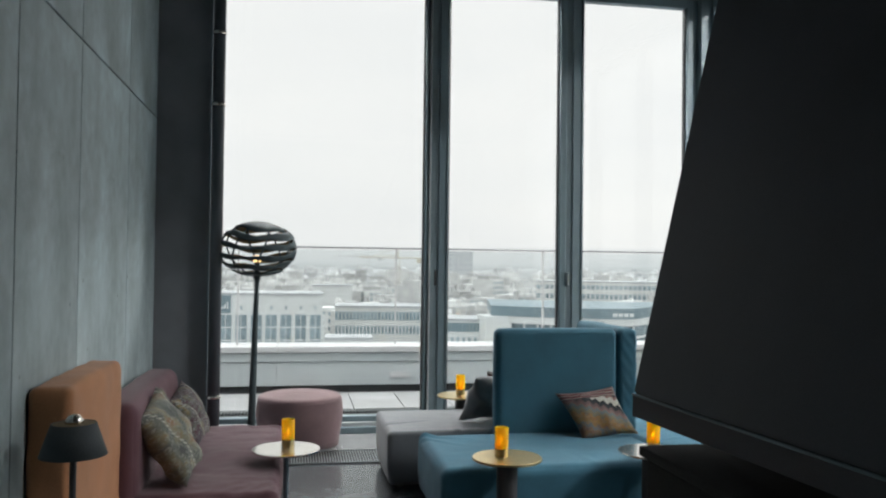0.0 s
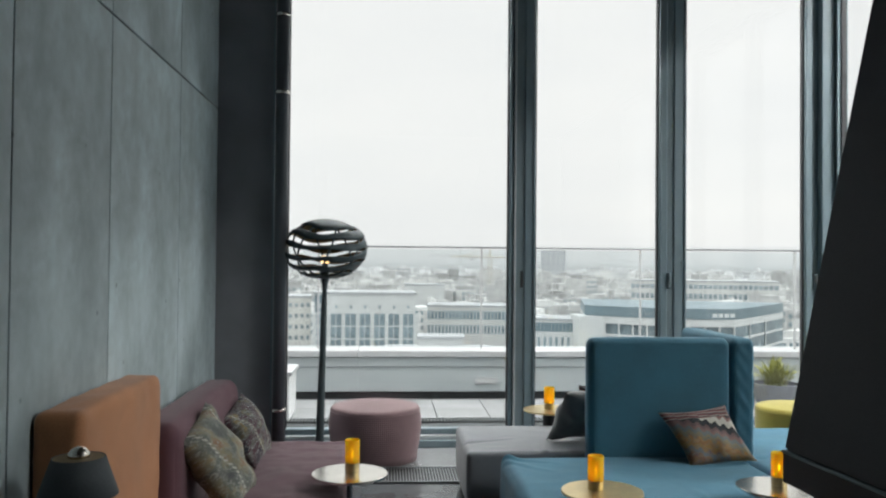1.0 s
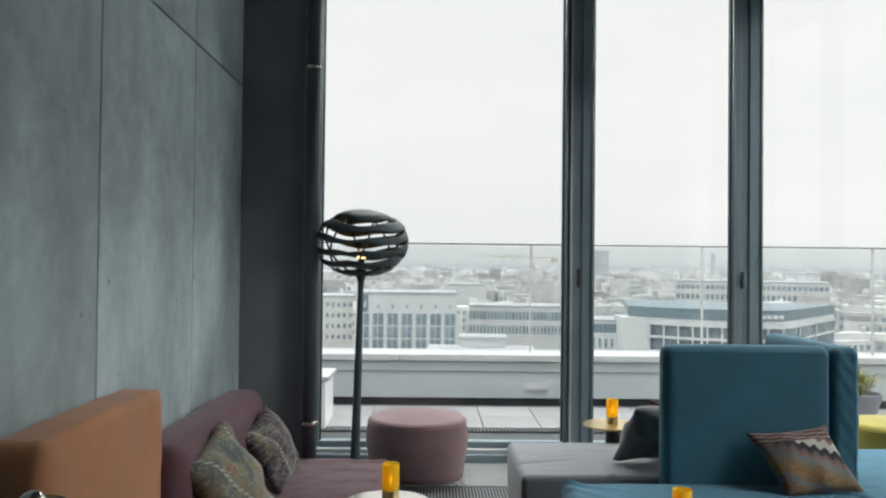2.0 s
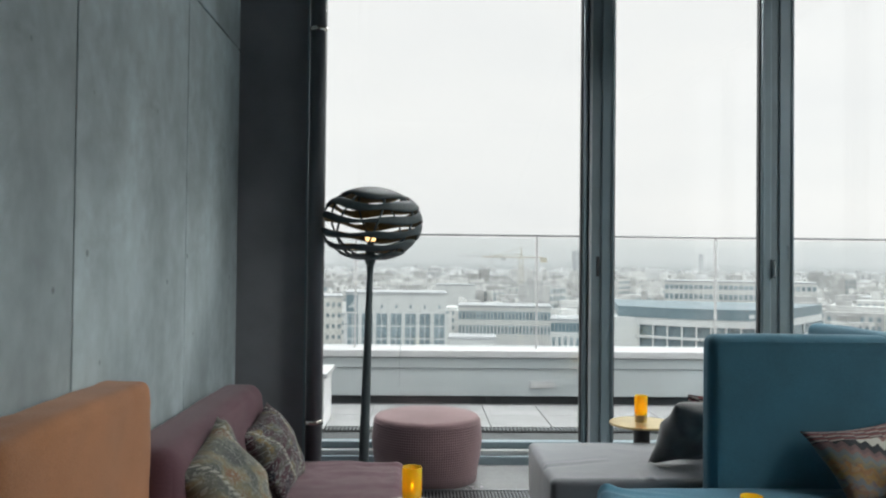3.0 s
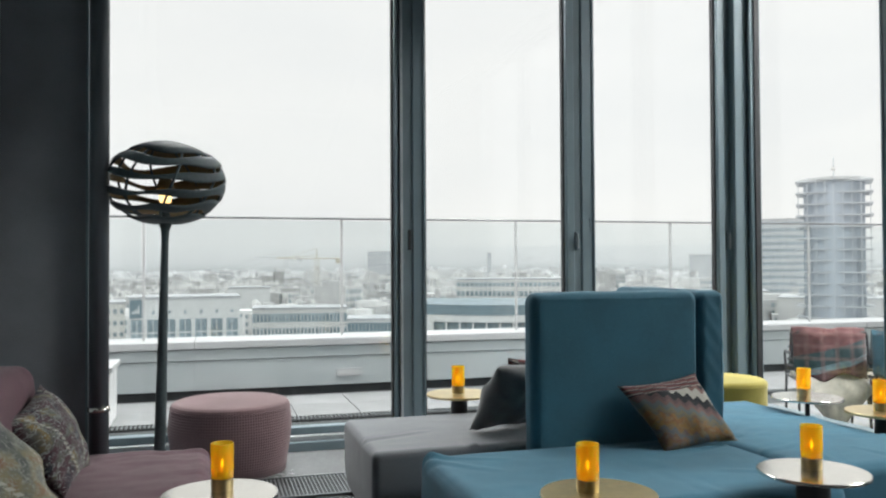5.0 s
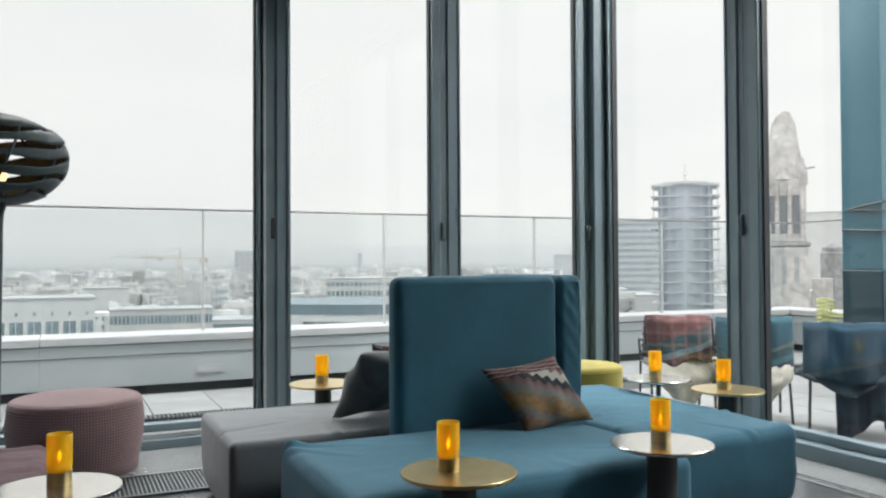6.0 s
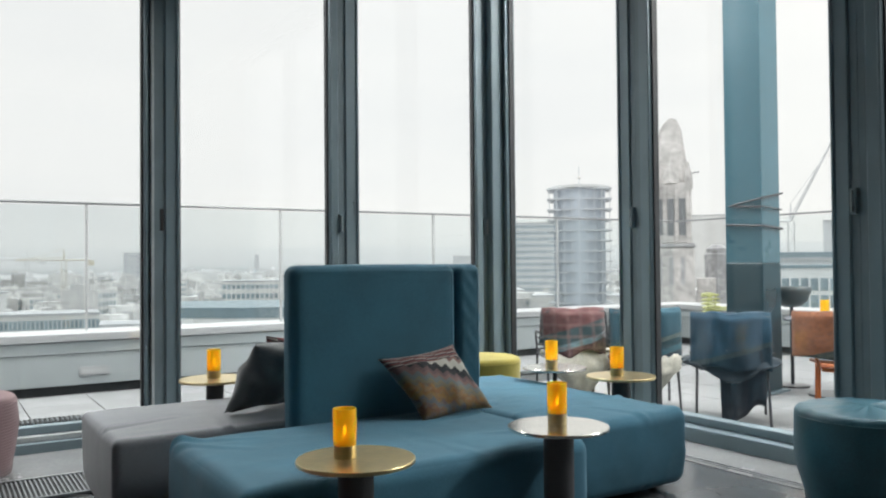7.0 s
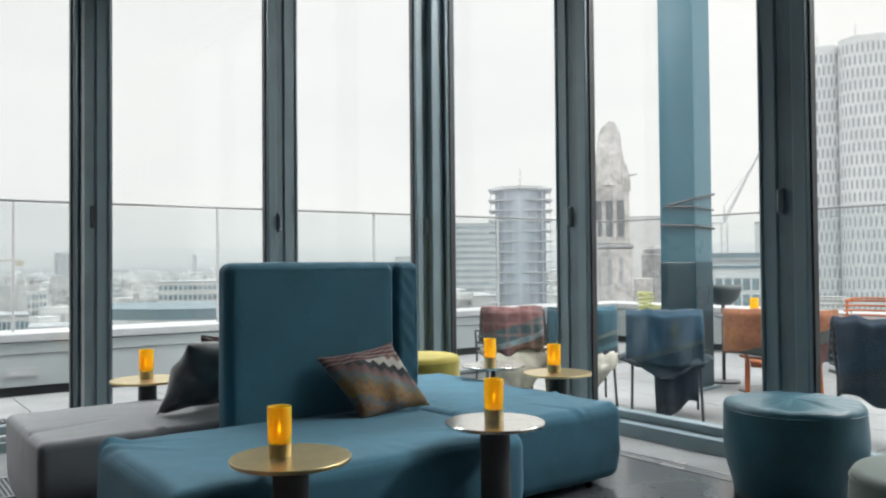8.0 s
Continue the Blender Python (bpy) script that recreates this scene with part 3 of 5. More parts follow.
for z in (0.624, 2.762, 3.29):
    part("clamp", lathe([(0.046, z - 0.012), (0.050, z - 0.010), (0.050, z + 0.010), (0.046, z + 0.012)], 24), M_SILVER, pipe, "bright steel clamp", smooth=True)
    part("bracket", box(-0.012, 0.012, 0.03, 0.05, z - 0.01, z + 0.01), M_SILVER, pipe)


def window_bay(name, a, b, axis, label, handle_a=False, handle_b=False, sa=0.11, sb=0.11, z0=0.10, ga=0.03, gb=0.03, slot_a=False):
    """One glazed leaf between a and b along x (front) or y (side): stiles with a rounded glazing bead, joint recesses, gaskets, pane and pulls."""
    w = thing(name, label, "window", kind="structure")

    def bx(u0, u1, d0, d1, z0_, z1_, bevel=0.004):
        # d counts from the room face outwards
        return box(u0, u1, WY + d0, WY + d1, z0_, z1_, bevel, 1) if axis == "x" else box(RX - 0.0 + d0, RX + d1, u0, u1, z0_, z1_, bevel, 1)
    top = TOP + 0.09
    part("stile", bx(a + ga, a + sa, 0, 0.09, z0, top, 0.008), M_FRAME, w)
    part("stile", bx(b - sb, b - gb, 0, 0.09, z0, top, 0.008), M_FRAME, w)
    for u0, u1 in ((a, a + ga), (b - gb, b)):
        part("joint_recess", bx(u0, u1, 0.014, 0.085, z0, top, 0), M_RECESS, w)
    for u in (a + sa - 0.011, b - sb + 0.011):
        at = (u, WY - 0.002, 0) if axis == "x" else (RX - 0.002, u, 0)
        part("glazing_bead", lathe([(0.011, z0 + 0.05), (0.011, TOP)], 14, at=at), M_FRAME, w, smooth=True)
    part("bottom_rail", bx(a + sa, b - sb, 0, 0.09, z0, z0 + 0.05), M_FRAME, w)
    part("top_rail", bx(a + sa, b - sb, 0, 0.09, TOP, top), M_FRAME, w)
    for u0, u1 in ((a + sa, a + sa + 0.012), (b - sb - 0.012, b - sb)):
        part("gasket", bx(u0, u1, 0.022, 0.07, z0 + 0.05, TOP, 0), M_FRAME_D, w)
    pane = part("pane", bx(a + sa, b - sb, 0.045, 0.055, z0 + 0.05, TOP, 0), M_GLASS, w)
    pane.visible_shadow = False
    for on, u in ((handle_a, a + ga * 0.5), (handle_b, b - gb * 0.5)):
        if on:
            hd = part("pull", bx(u - 0.019, u + 0.019, -0.012, 0.012, 1.405, 1.55, 0.005), M_RECESS, w, "dark recessed pull plate")
            part("grip", bx(u - 0.005, u + 0.006, -0.030, -0.018, 1.418, 1.538, 0.003), M_FRAME_G, hd, "pale metal grip")
            for z in (1.430, 1.518):
                part("neck", bx(u - 0.004, u + 0.004, -0.019, -0.010, z, z + 0.01, 0), M_FRAME, hd)
    if slot_a:
        lock = part("lock_plate", bx(a + sa * 0.68, a + sa * 0.68 + 0.012, -0.003, 0.004, 1.55, 1.66, 0), M_RECESS, w, "narrow dark lock slot")
        part("latch", bx(a + sa * 0.68 - 0.006, a + sa * 0.68 + 0.016, -0.012, -0.004, 1.635, 1.655, 0.002), M_RECESS, lock)
    return w


window_bay("window_1", -0.90, 1.204, "x", "tall fixed pane in a grey aluminium frame", sa=0.09, sb=0.044, gb=0.012)
window_bay("window_2", 1.225, 2.640, "x", "tall folding glass leaf in a grey aluminium frame", handle_a=False, handle_b=True, sa=0.173, sb=0.108, ga=0.075)
window_bay("window_3", 2.641, 4.03, "x", "tall folding glass leaf in a grey aluminium frame", handle_b=True, sa=0.140, sb=0.130, gb=0.055, ga=0.028, slot_a=True)
window_bay("window_4", 6.055, 7.64, "y", "tall folding glass leaf in a grey aluminium frame", handle_a=True, sa=0.158, sb=0.09, ga=0.045)
window_bay("window_5", 4.42, 6.053, "y", "tall folding glass leaf in a grey aluminium frame", handle_a=True, sa=0.150, sb=0.150, ga=0.045, gb=0.045)
window_bay("window_6", 2.75, 4.418, "y", "tall folding glass leaf in a grey aluminium frame", sa=0.15, sb=0.14, gb=0.045)
window_bay("window_7", 0.92, 2.74, "y", "tall folding glass leaf in a grey aluminium frame", sa=0.15, sb=0.15)
pull = part("hinge_pull", box(1.268, 1.292, WY + 0.008, WY + 0.03, 1.405, 1.555, 0.004), M_FRAME_D)
tagged(pull, "dark recessed pull in the joint of two window leaves", "window pull", kind="structure")
tagged(part("trim", box(1.205, 1.224, WY - 0.016, WY + 0.05, 0.1, TOP + 0.09), M_FRAME_L), "pale strip between two window leaves", "window trim", kind="structure")
post = thing("corner_post", "dark grey corner post where the window fronts meet", "window post", kind="structure")
part("core", box(4.031, 4.30, 7.641, 7.76, 0, 4.40, 0.01), M_FRAME, post)
part("inner_angle", box(4.031, 4.158, 7.60, 7.640, 0.1, 4.40, 0.012), M_FRAME, post)
for nm, args in (("window_sill", (WX, 4.20, 7.56, 7.76, -0.05, 0.065)), ("window_sill", (4.07, 4.30, 0.9, 7.555, -0.05, 0.095))):
    tagged(part(nm, box(*args, 0.006), M_FRAME), "grey metal threshold under the glazing", "window sill", kind="structure")
tagged(part("window_sill", box(WX, 4.12, 7.60, 7.74, 0.066, 0.10, 0.004), M_FRAME_L), "pale aluminium track of the folding windows", "window sill", kind="structure")


# ---- lounge furniture ----
def fireplace():
    f = thing("fireplace", "black tapered fireplace hood over a dark hearth block", "fireplace")
    # hood: four sloping sheets that narrow upwards
    low = [(0.89, 2.07), (2.20, 2.07), (2.20, 0.95), (0.96, 0.95)]
    k = 0.34
    top = [(low[0][0] + k * 3.36, low[0][1] + 0.84), (low[1][0] + 0.3, low[1][1] + 0.84), (low[2][0] + 0.3, low[2][1] + 0.9), (low[3][0] + k * 3.2, low[3][1] + 0.9)]
    bm = bmesh.new()
    a = [bm.verts.new((x, y, 1.245)) for x, y in low]
    b = [bm.verts.new((x, y, 4.61)) for x, y in top]
    for i in range(4):
        bm.faces.new((a[i], b[i], b[(i + 1) % 4], a[(i + 1) % 4]))
    bm.faces.new(a)
    bm.faces.new(b[::-1])
    bmesh.ops.recalc_face_normals(bm, faces=bm.faces[:])
    bmesh.ops.bevel(bm, geom=bm.edges[:], offset=0.006, segments=2, affect="EDGES")
    part("hood", bm, M_HOOD, f)
    bm = bmesh.new()
    for z0, z1, d in ((1.18, 1.238, 0.0), ):
        a = [bm.verts.new((x, y, z0)) for x, y in low]
        b = [bm.verts.new((x, y, z1)) for x, y in low]
        for i in range(4):
            bm.faces.new((a[i], b[i], b[(i + 1) % 4], a[(i + 1) % 4]))
        bm.faces.new(a)
        bm.faces.new(b)
    bmesh.ops.recalc_face_normals(bm, faces=bm.faces[:])
    part("hood_rim", bm, M_HOOD, f)
    part("trim_line", tube([(*low[3], 1.242), (*low[0], 1.242), (*low[1], 1.242)], 0.004, 6), M_FRAME, f, "thin grey metal line round the hood")
    part("hearth_block", box(0.915, 1.95, 1.0, 2.03, 0, 1.07, 0.01), M_HEARTH, f)
    part("hearth_ledge", box(0.90, 1.98, 0.97, 2.05, 1.071, 1.10, 0.006), M_HEARTH, f, "black metal ledge of the hearth")
    for x, y in ((1.9, 1.98), (1.9, 1.02)):
        part("strut", box(x - 0.01, x + 0.01, y - 0.01, y + 0.01, 1.10, 1.18), M_BLACKM, f)
    return f


fireplace()


def seat_block(x0, x1, y0, y1, seed, creases, ears=(), rim=0.06, fold=0.0035):
    """A seat cushion whose cover falls to the floor: full rounded sides, a taut top with creases, corners pulled up."""
    bm = tucks(soft_box(x0, x1, y0, y1, 0.03, 0.415, rim, fold, 0.008, cuts=72, seed=seed, freq=3.2), creases)
    for v in bm.verts:
        low = max(0.0, (0.20 - v.co.z) / 0.17)
        # the cover tucks in under the cushion
        for i, (a, b) in enumerate(((x0, x1), (y0, y1))):
            mid = (a + b) / 2
            v.co[i] = mid + (v.co[i] - mid) * (1 - 0.035 * low ** 1.5 / (b - a))
        for ex, ey, lift in ears:
            d = math.hypot(v.co.x - ex, v.co.y - ey)
            v.co.z += lift * math.exp(-(d / 0.07) ** 2) * max(0.0, (v.co.z - 0.2) / 0.2)
    return bm


def blue_sofa():
    s = thing("sofa", "petrol blue modular lounge sofa with a high corner back", "sofa")
    part("seat", seat_block(0.79, 2.315, 4.52, 5.50, 2, [(0.80, 5.46, 1.15, 5.30), (0.80, 5.40, 1.05, 5.12), (1.1, 4.53, 1.25, 4.8), (1.75, 4.53, 1.7, 4.9), (2.30, 4.7, 1.95, 4.85), (2.30, 5.3, 1.9, 5.2), (2.29, 5.42, 1.7, 5.36)], ((0.82, 5.47, 0.022),)), M_BLUE2, s, smooth=True)
    part("seat", seat_block(2.318, 3.20, 4.76, 6.36, 4, [(2.32, 5.4, 2.7, 5.55), (2.34, 5.1, 2.8, 5.2), (3.2, 5.2, 2.8, 5.3), (3.2, 5.7, 2.75, 5.75), (2.5, 4.77, 2.6, 5.1), (2.9, 4.77, 2.8, 5.05), (2.33, 5.46, 2.62, 5.40)], ((3.15, 4.80, 0.012),)), M_BLUE2, s, smooth=True)
    y0 = 5.465
    back = part("backrest", soft_box(1.345, 2.255, y0, 5.60, 0.20, 1.155, 0.05, 0.002, 0.003, seed=5), M_BLUE, s, smooth=True)
    bm = soft_box(2.262, 2.42, 5.475, 6.40, 0.20, 1.153, 0.045, 0.004, 0.003, cuts=44, seed=6, freq=6)
    for v in bm.verts:
        # slack cover with slanting creases
        if v.co.y < 5.9:
            v.co.y -= 0.0035 * math.sin(60 * (v.co.z + 1.3 * v.co.x)) * (1 - abs(v.co.z - 0.75) / 0.6)
            v.co.x += 0.0025 * math.sin(44 * (v.co.z - 0.7 * v.co.y))
    side = part("backrest", bm, M_BLUE, s, "petrol blue back with creased cover", smooth=True)
    f = y0 - 0.002
    part("seam", tube([(1.382, f, 0.42), (1.382, f - 0.001, 1.10), (1.402, f, 1.122), (2.20, f, 1.122), (2.222, f - 0.001, 1.10), (2.222, f, 0.42)], 0.0022, 6), M_BLUE, back)
    part("seam", tube([(1.382, 5.602, 0.42), (1.382, 5.603, 1.10), (1.402, 5.602, 1.122), (2.20, 5.602, 1.122), (2.222, 5.603, 1.10)], 0.0022, 6), M_BLUE, back)
    part("seam", tube([(2.285, 5.473, 0.42), (2.285, 5.472, 1.10), (2.30, 5.473, 1.12), (2.375, 5.473, 1.12), (2.39, 5.472, 1.10), (2.39, 5.473, 0.42)], 0.0022, 6), M_BLUE, side)
    for x0, y1 in ((0.90, 4.65), (2.2, 4.65), (2.4, 6.25), (3.08, 4.90), (3.08, 6.25)):
        part("foot", lathe([(0.02, 0), (0.022, 0.04)], 12, at=(x0, y1, 0)), M_BLACKM, s)
    return s


blue_sofa()
ott = thing("ottoman", "graphite grey felt bench seat behind the blue back", "ottoman")
part("cushion", seat_block(0.595, 1.75, 5.61, 6.47, 7, [(0.62, 5.9, 0.95, 6.0), (1.1, 5.63, 1.15, 5.9)], (), 0.035, 0.002), M_GREYF, ott, smooth=True)
for x0, y0 in ((0.70, 5.72), (1.65, 5.72), (0.70, 6.36), (1.65, 6.36)):
    part("foot", lathe([(0.02, 0), (0.022, 0.03)], 12, at=(x0, y0, 0)), M_BLACKM, ott)

c = part("cushion", pillow([(1.765, 5.42, 0.70), (2.20, 5.425, 0.745), (2.335, 5.27, 0.43), (1.905, 5.22, 0.405)], 0.13, seed=1, crumple=0.02), M_KILIM, smooth=True)
tagged(c, "kilim cushion with zigzag bands leaning on the blue back", "cushion")
c = part("cushion", pillow([(1.25, 5.70, 0.775), (1.55, 5.78, 0.78), (1.58, 5.98, 0.45), (1.16, 5.90, 0.43)], 0.19, seed=2, crumple=0.038), M_CUSH, smooth=True)
tagged(c, "dark charcoal velvet cushion slumped on the grey bench", "cushion")
c = part("cushion", pillow([(1.38, 5.90, 0.80), (1.74, 5.88, 0.79), (1.74, 6.05, 0.45), (1.40, 6.10, 0.44)], 0.12, seed=3), M_KILIM, smooth=True)
tagged(c, "kilim cushion behind the charcoal one on the grey bench", "cushion")


def plum_sofa():
    s = thing("sofa", "plum wool sofa with low back along the concrete wall", "sofa")
    part("seat_base", soft_box(-1.00, -0.17, 4.18, 5.95, 0.03, 0.24, 0.04, 0.004, seed=11), M_MAROON, s, smooth=True)
    part("seat", tucks(soft_box(-1.02, -0.14, 4.16, 5.98, 0.20, 0.42, 0.05, 0.008, 0.012, cuts=70, seed=12, freq=5.0), [(-0.16, 5.9 - 0.21 * k, -0.62 + 0.07 * (k % 3), 5.84 - 0.2 * k + 0.05 * (k % 2)) for k in range(8)]), M_MAROON, s, smooth=True)
    bm = soft_box(-1.06, -0.84, 4.16, 5.62, 0.30, 0.885, 0.07, 0.006, 0.01, seed=13)
    part("backrest", bm, M_MAROON, s, smooth=True)
    for x0, y0 in ((-0.95, 4.25), (-0.22, 4.25), (-0.95, 5.88), (-0.22, 5.88)):
        part("foot", lathe([(0.02, 0), (0.022, 0.04)], 12, at=(x0, y0, 0)), M_BLACKM, s)


plum_sofa()
s = thing("sofa", "rust orange wool seat with a tall worn back", "sofa")
part("backrest", soft_box(-1.072, -0.915, 3.20, 4.15, 0.25, 1.115, 0.03, 0.006, 0.004, seed=21, freq=5), M_ORANGE, s, smooth=True)
part("seat", soft_box(-1.06, -0.60, 3.30, 4.13, 0.03, 0.40, 0.05, 0.008, 0.01, seed=22), M_ORANGE, s, smooth=True)

c = part("cushion", pillow([(-0.87, 4.22, 0.80), (-0.83, 4.64, 0.91), (-0.58, 4.70, 0.47), (-0.61, 4.27, 0.43)], 0.19, seed=4, crumple=0.03), M_FLORAL, smooth=True)
tagged(c, "tapestry cushion with faded flowers leaning on the plum sofa", "cushion")
c = part("cushion", pillow([(-0.85, 5.12, 0.735), (-0.80, 5.47, 0.82), (-0.62, 5.53, 0.47), (-0.66, 5.16, 0.43)], 0.18, seed=5, crumple=0.03), M_FLORAL2, smooth=True)
tagged(c, "dark tapestry cushion at the far end of the plum sofa", "cushion")


def pouf(name, label, x, y, r, h, material, base=0.9, puff=0.02, seed=0.0, uneven=0.006):
    p = thing(name, label, "pouf", (x, y, 0))
    prof = [(r * base, 0.0)]
    for k in range(1, 13):
        t = k / 12
        rr = r * (base + (1 - base) * min(1, t * 1.6)) + puff * math.sin(math.pi * t) * 0.6
        prof.append((rr, 0.03 + (h - 0.07) * t))
    for k in range(1, 7):
        a = k / 6 * math.pi / 2
        prof.append((r - 0.04 + 0.04 * math.cos(a), h - 0.04 + 0.035 * math.sin(a)))
    for k in range(1, 7):
        prof.append(((r - 0.04) * (1 - k / 6), h - 0.005 + 0.012 * math.sin(k / 6 * math.pi / 2)))
    bm = lathe(prof, 96)
    for v in bm.verts:
        d = Vector((v.co.x, v.co.y, 0))
        d = d.normalized() if d.length > 0.01 else Vector((0, 0, 1))
        v.co += d * uneven * noise.noise(v.co * 5 + Vector((seed, 0, seed)))
    cover = part("cover", bm, material, p, smooth=True)
    part("seam", lathe([(r + 0.001, h - 0.045), (r + 0.004, h - 0.042), (r + 0.001, h - 0.039)], 64), material, cover)
    part("foot_ring", lathe([(r * base - 0.04, 0.0), (r * base - 0.02, 0.0), (r * base - 0.02, 0.02), (r * base - 0.04, 0.02)], 32), M_BLACKM, p)
    return p


pouf("pouf", "mauve chunky knit pouf by the window", -0.01, 7.22, 0.37, 0.445, M_KNIT, 0.94, 0.02, 1)
pouf("pouf", "mustard yellow felt pouf in the window corner", 3.52, 7.09, 0.32, 0.45, M_YELLOW, 0.97, 0.0, 2)
teal = pouf("pouf", "teal leather pouf with a creased top by the side windows", 3.69, 4.11, 0.325, 0.465, M_TEAL, 0.86, 0.02, 3, 0.010)
for v in teal.children[0].data.vertices:
    r = math.hypot(v.co.x, v.co.y)
    if v.co.z > 0.40:
        a = math.atan2(v.co.y, v.co.x)
        v.co.z += (0.003 * math.sin(7 * a + 2.0 * math.sin(3 * a)) + 0.0022 * math.sin(17 * a)) * min(1, r / 0.12) * max(0, 1 - (r / 0.36) ** 6)
pouf("pouf", "sage green felt pouf beside the teal one", 3.22, 3.22, 0.34, 0.365, M_SAGE, 0.92, 0.02, 4)


def side_table(x, y, top, thick, z=0.508, label="", col=M_BLACKM):
    t = thing("side_table", label, "side table", (x, y, 0), group="small round tables")
    part("tabletop", lathe([(0.196, z - 0.014), (0.2, z - 0.012), (0.2, z - 0.002), (0.198, z), (0.0, z)], 64), top, t, smooth=False)
    part("column", lathe([(thick, 0.012), (thick, z - 0.014)], 32), col, t, smooth=False)
    part("foot_plate", lathe([(0.15, 0.0), (0.15, 0.010), (0.145, 0.012), (0.0, 0.012)], 48), col, t)
    return t


def candle(x, y, z, lit=True):
    c = thing("candle_holder", "amber glass candle holder with a brass base", "candle holder", (x, y, z), group="amber candle holders")
    part("brass_base", lathe([(0.0385, 0.0), (0.0385, 0.046), (0.034, 0.048), (0.032, 0.040), (0.0, 0.040)], 32), M_BRASS, c, smooth=False)
    part("glass", lathe([(0.0385, 0.043), (0.040, 0.075), (0.040, 0.163), (0.039, 0.165), (0.0375, 0.163), (0.036, 0.05), (0.0, 0.047)], 32), M_AMBER, c, "amber glass cylinder", smooth=True).visible_shadow = False
    part("wax", lathe([(0.019, 0.048), (0.019, 0.070), (0.0, 0.068)], 20), M_WAX, c)
    part("flame", lathe([(0.0, 0.073), (0.006, 0.083), (0.0065, 0.091), (0.003, 0.105), (0.0, 0.112)], 12), M_FLAME, c, smooth=True)
    return c


M_STEMBLUE = mat("blue_grey_steel", (0.16, 0.21, 0.25), 0.35, metal=0.6)
TABLES = [(-0.107, 4.79, M_SILVER, 0.016, "round polished steel side table on a slim stem", M_STEMBLUE, 0.505, (0.010, 0.05)),
          (1.145, 4.40, M_BRASS, 0.060, "round brass side table on a black column", M_BLACKM, 0.508, (-0.026, 0.03)),
          (2.045, 4.42, M_SILVER, 0.060, "round polished steel side table on a black column", M_BLACKM, 0.512, (0.02, 0.03)),
          (1.325, 6.60, M_BRASS, 0.050, "round brass side table beside the grey bench", M_BLACKM, 0.51, (0.0, 0.02)),
          (3.275, 5.90, M_SILVER, 0.014, "round steel side table on a thin black stem", M_BLACKM, 0.50, (0.0, 0.03)),
          (3.335, 5.38, M_BRASS, 0.055, "round brass side table beside the blue sofa", M_BLACKM, 0.50, (-0.01, 0.02))]
for x, y, top, thick, lab, col, z, (dx, dy) in TABLES:
    side_table(x, y, top, thick, z, lab, col)
    candle(x + dx, y + dy, z)


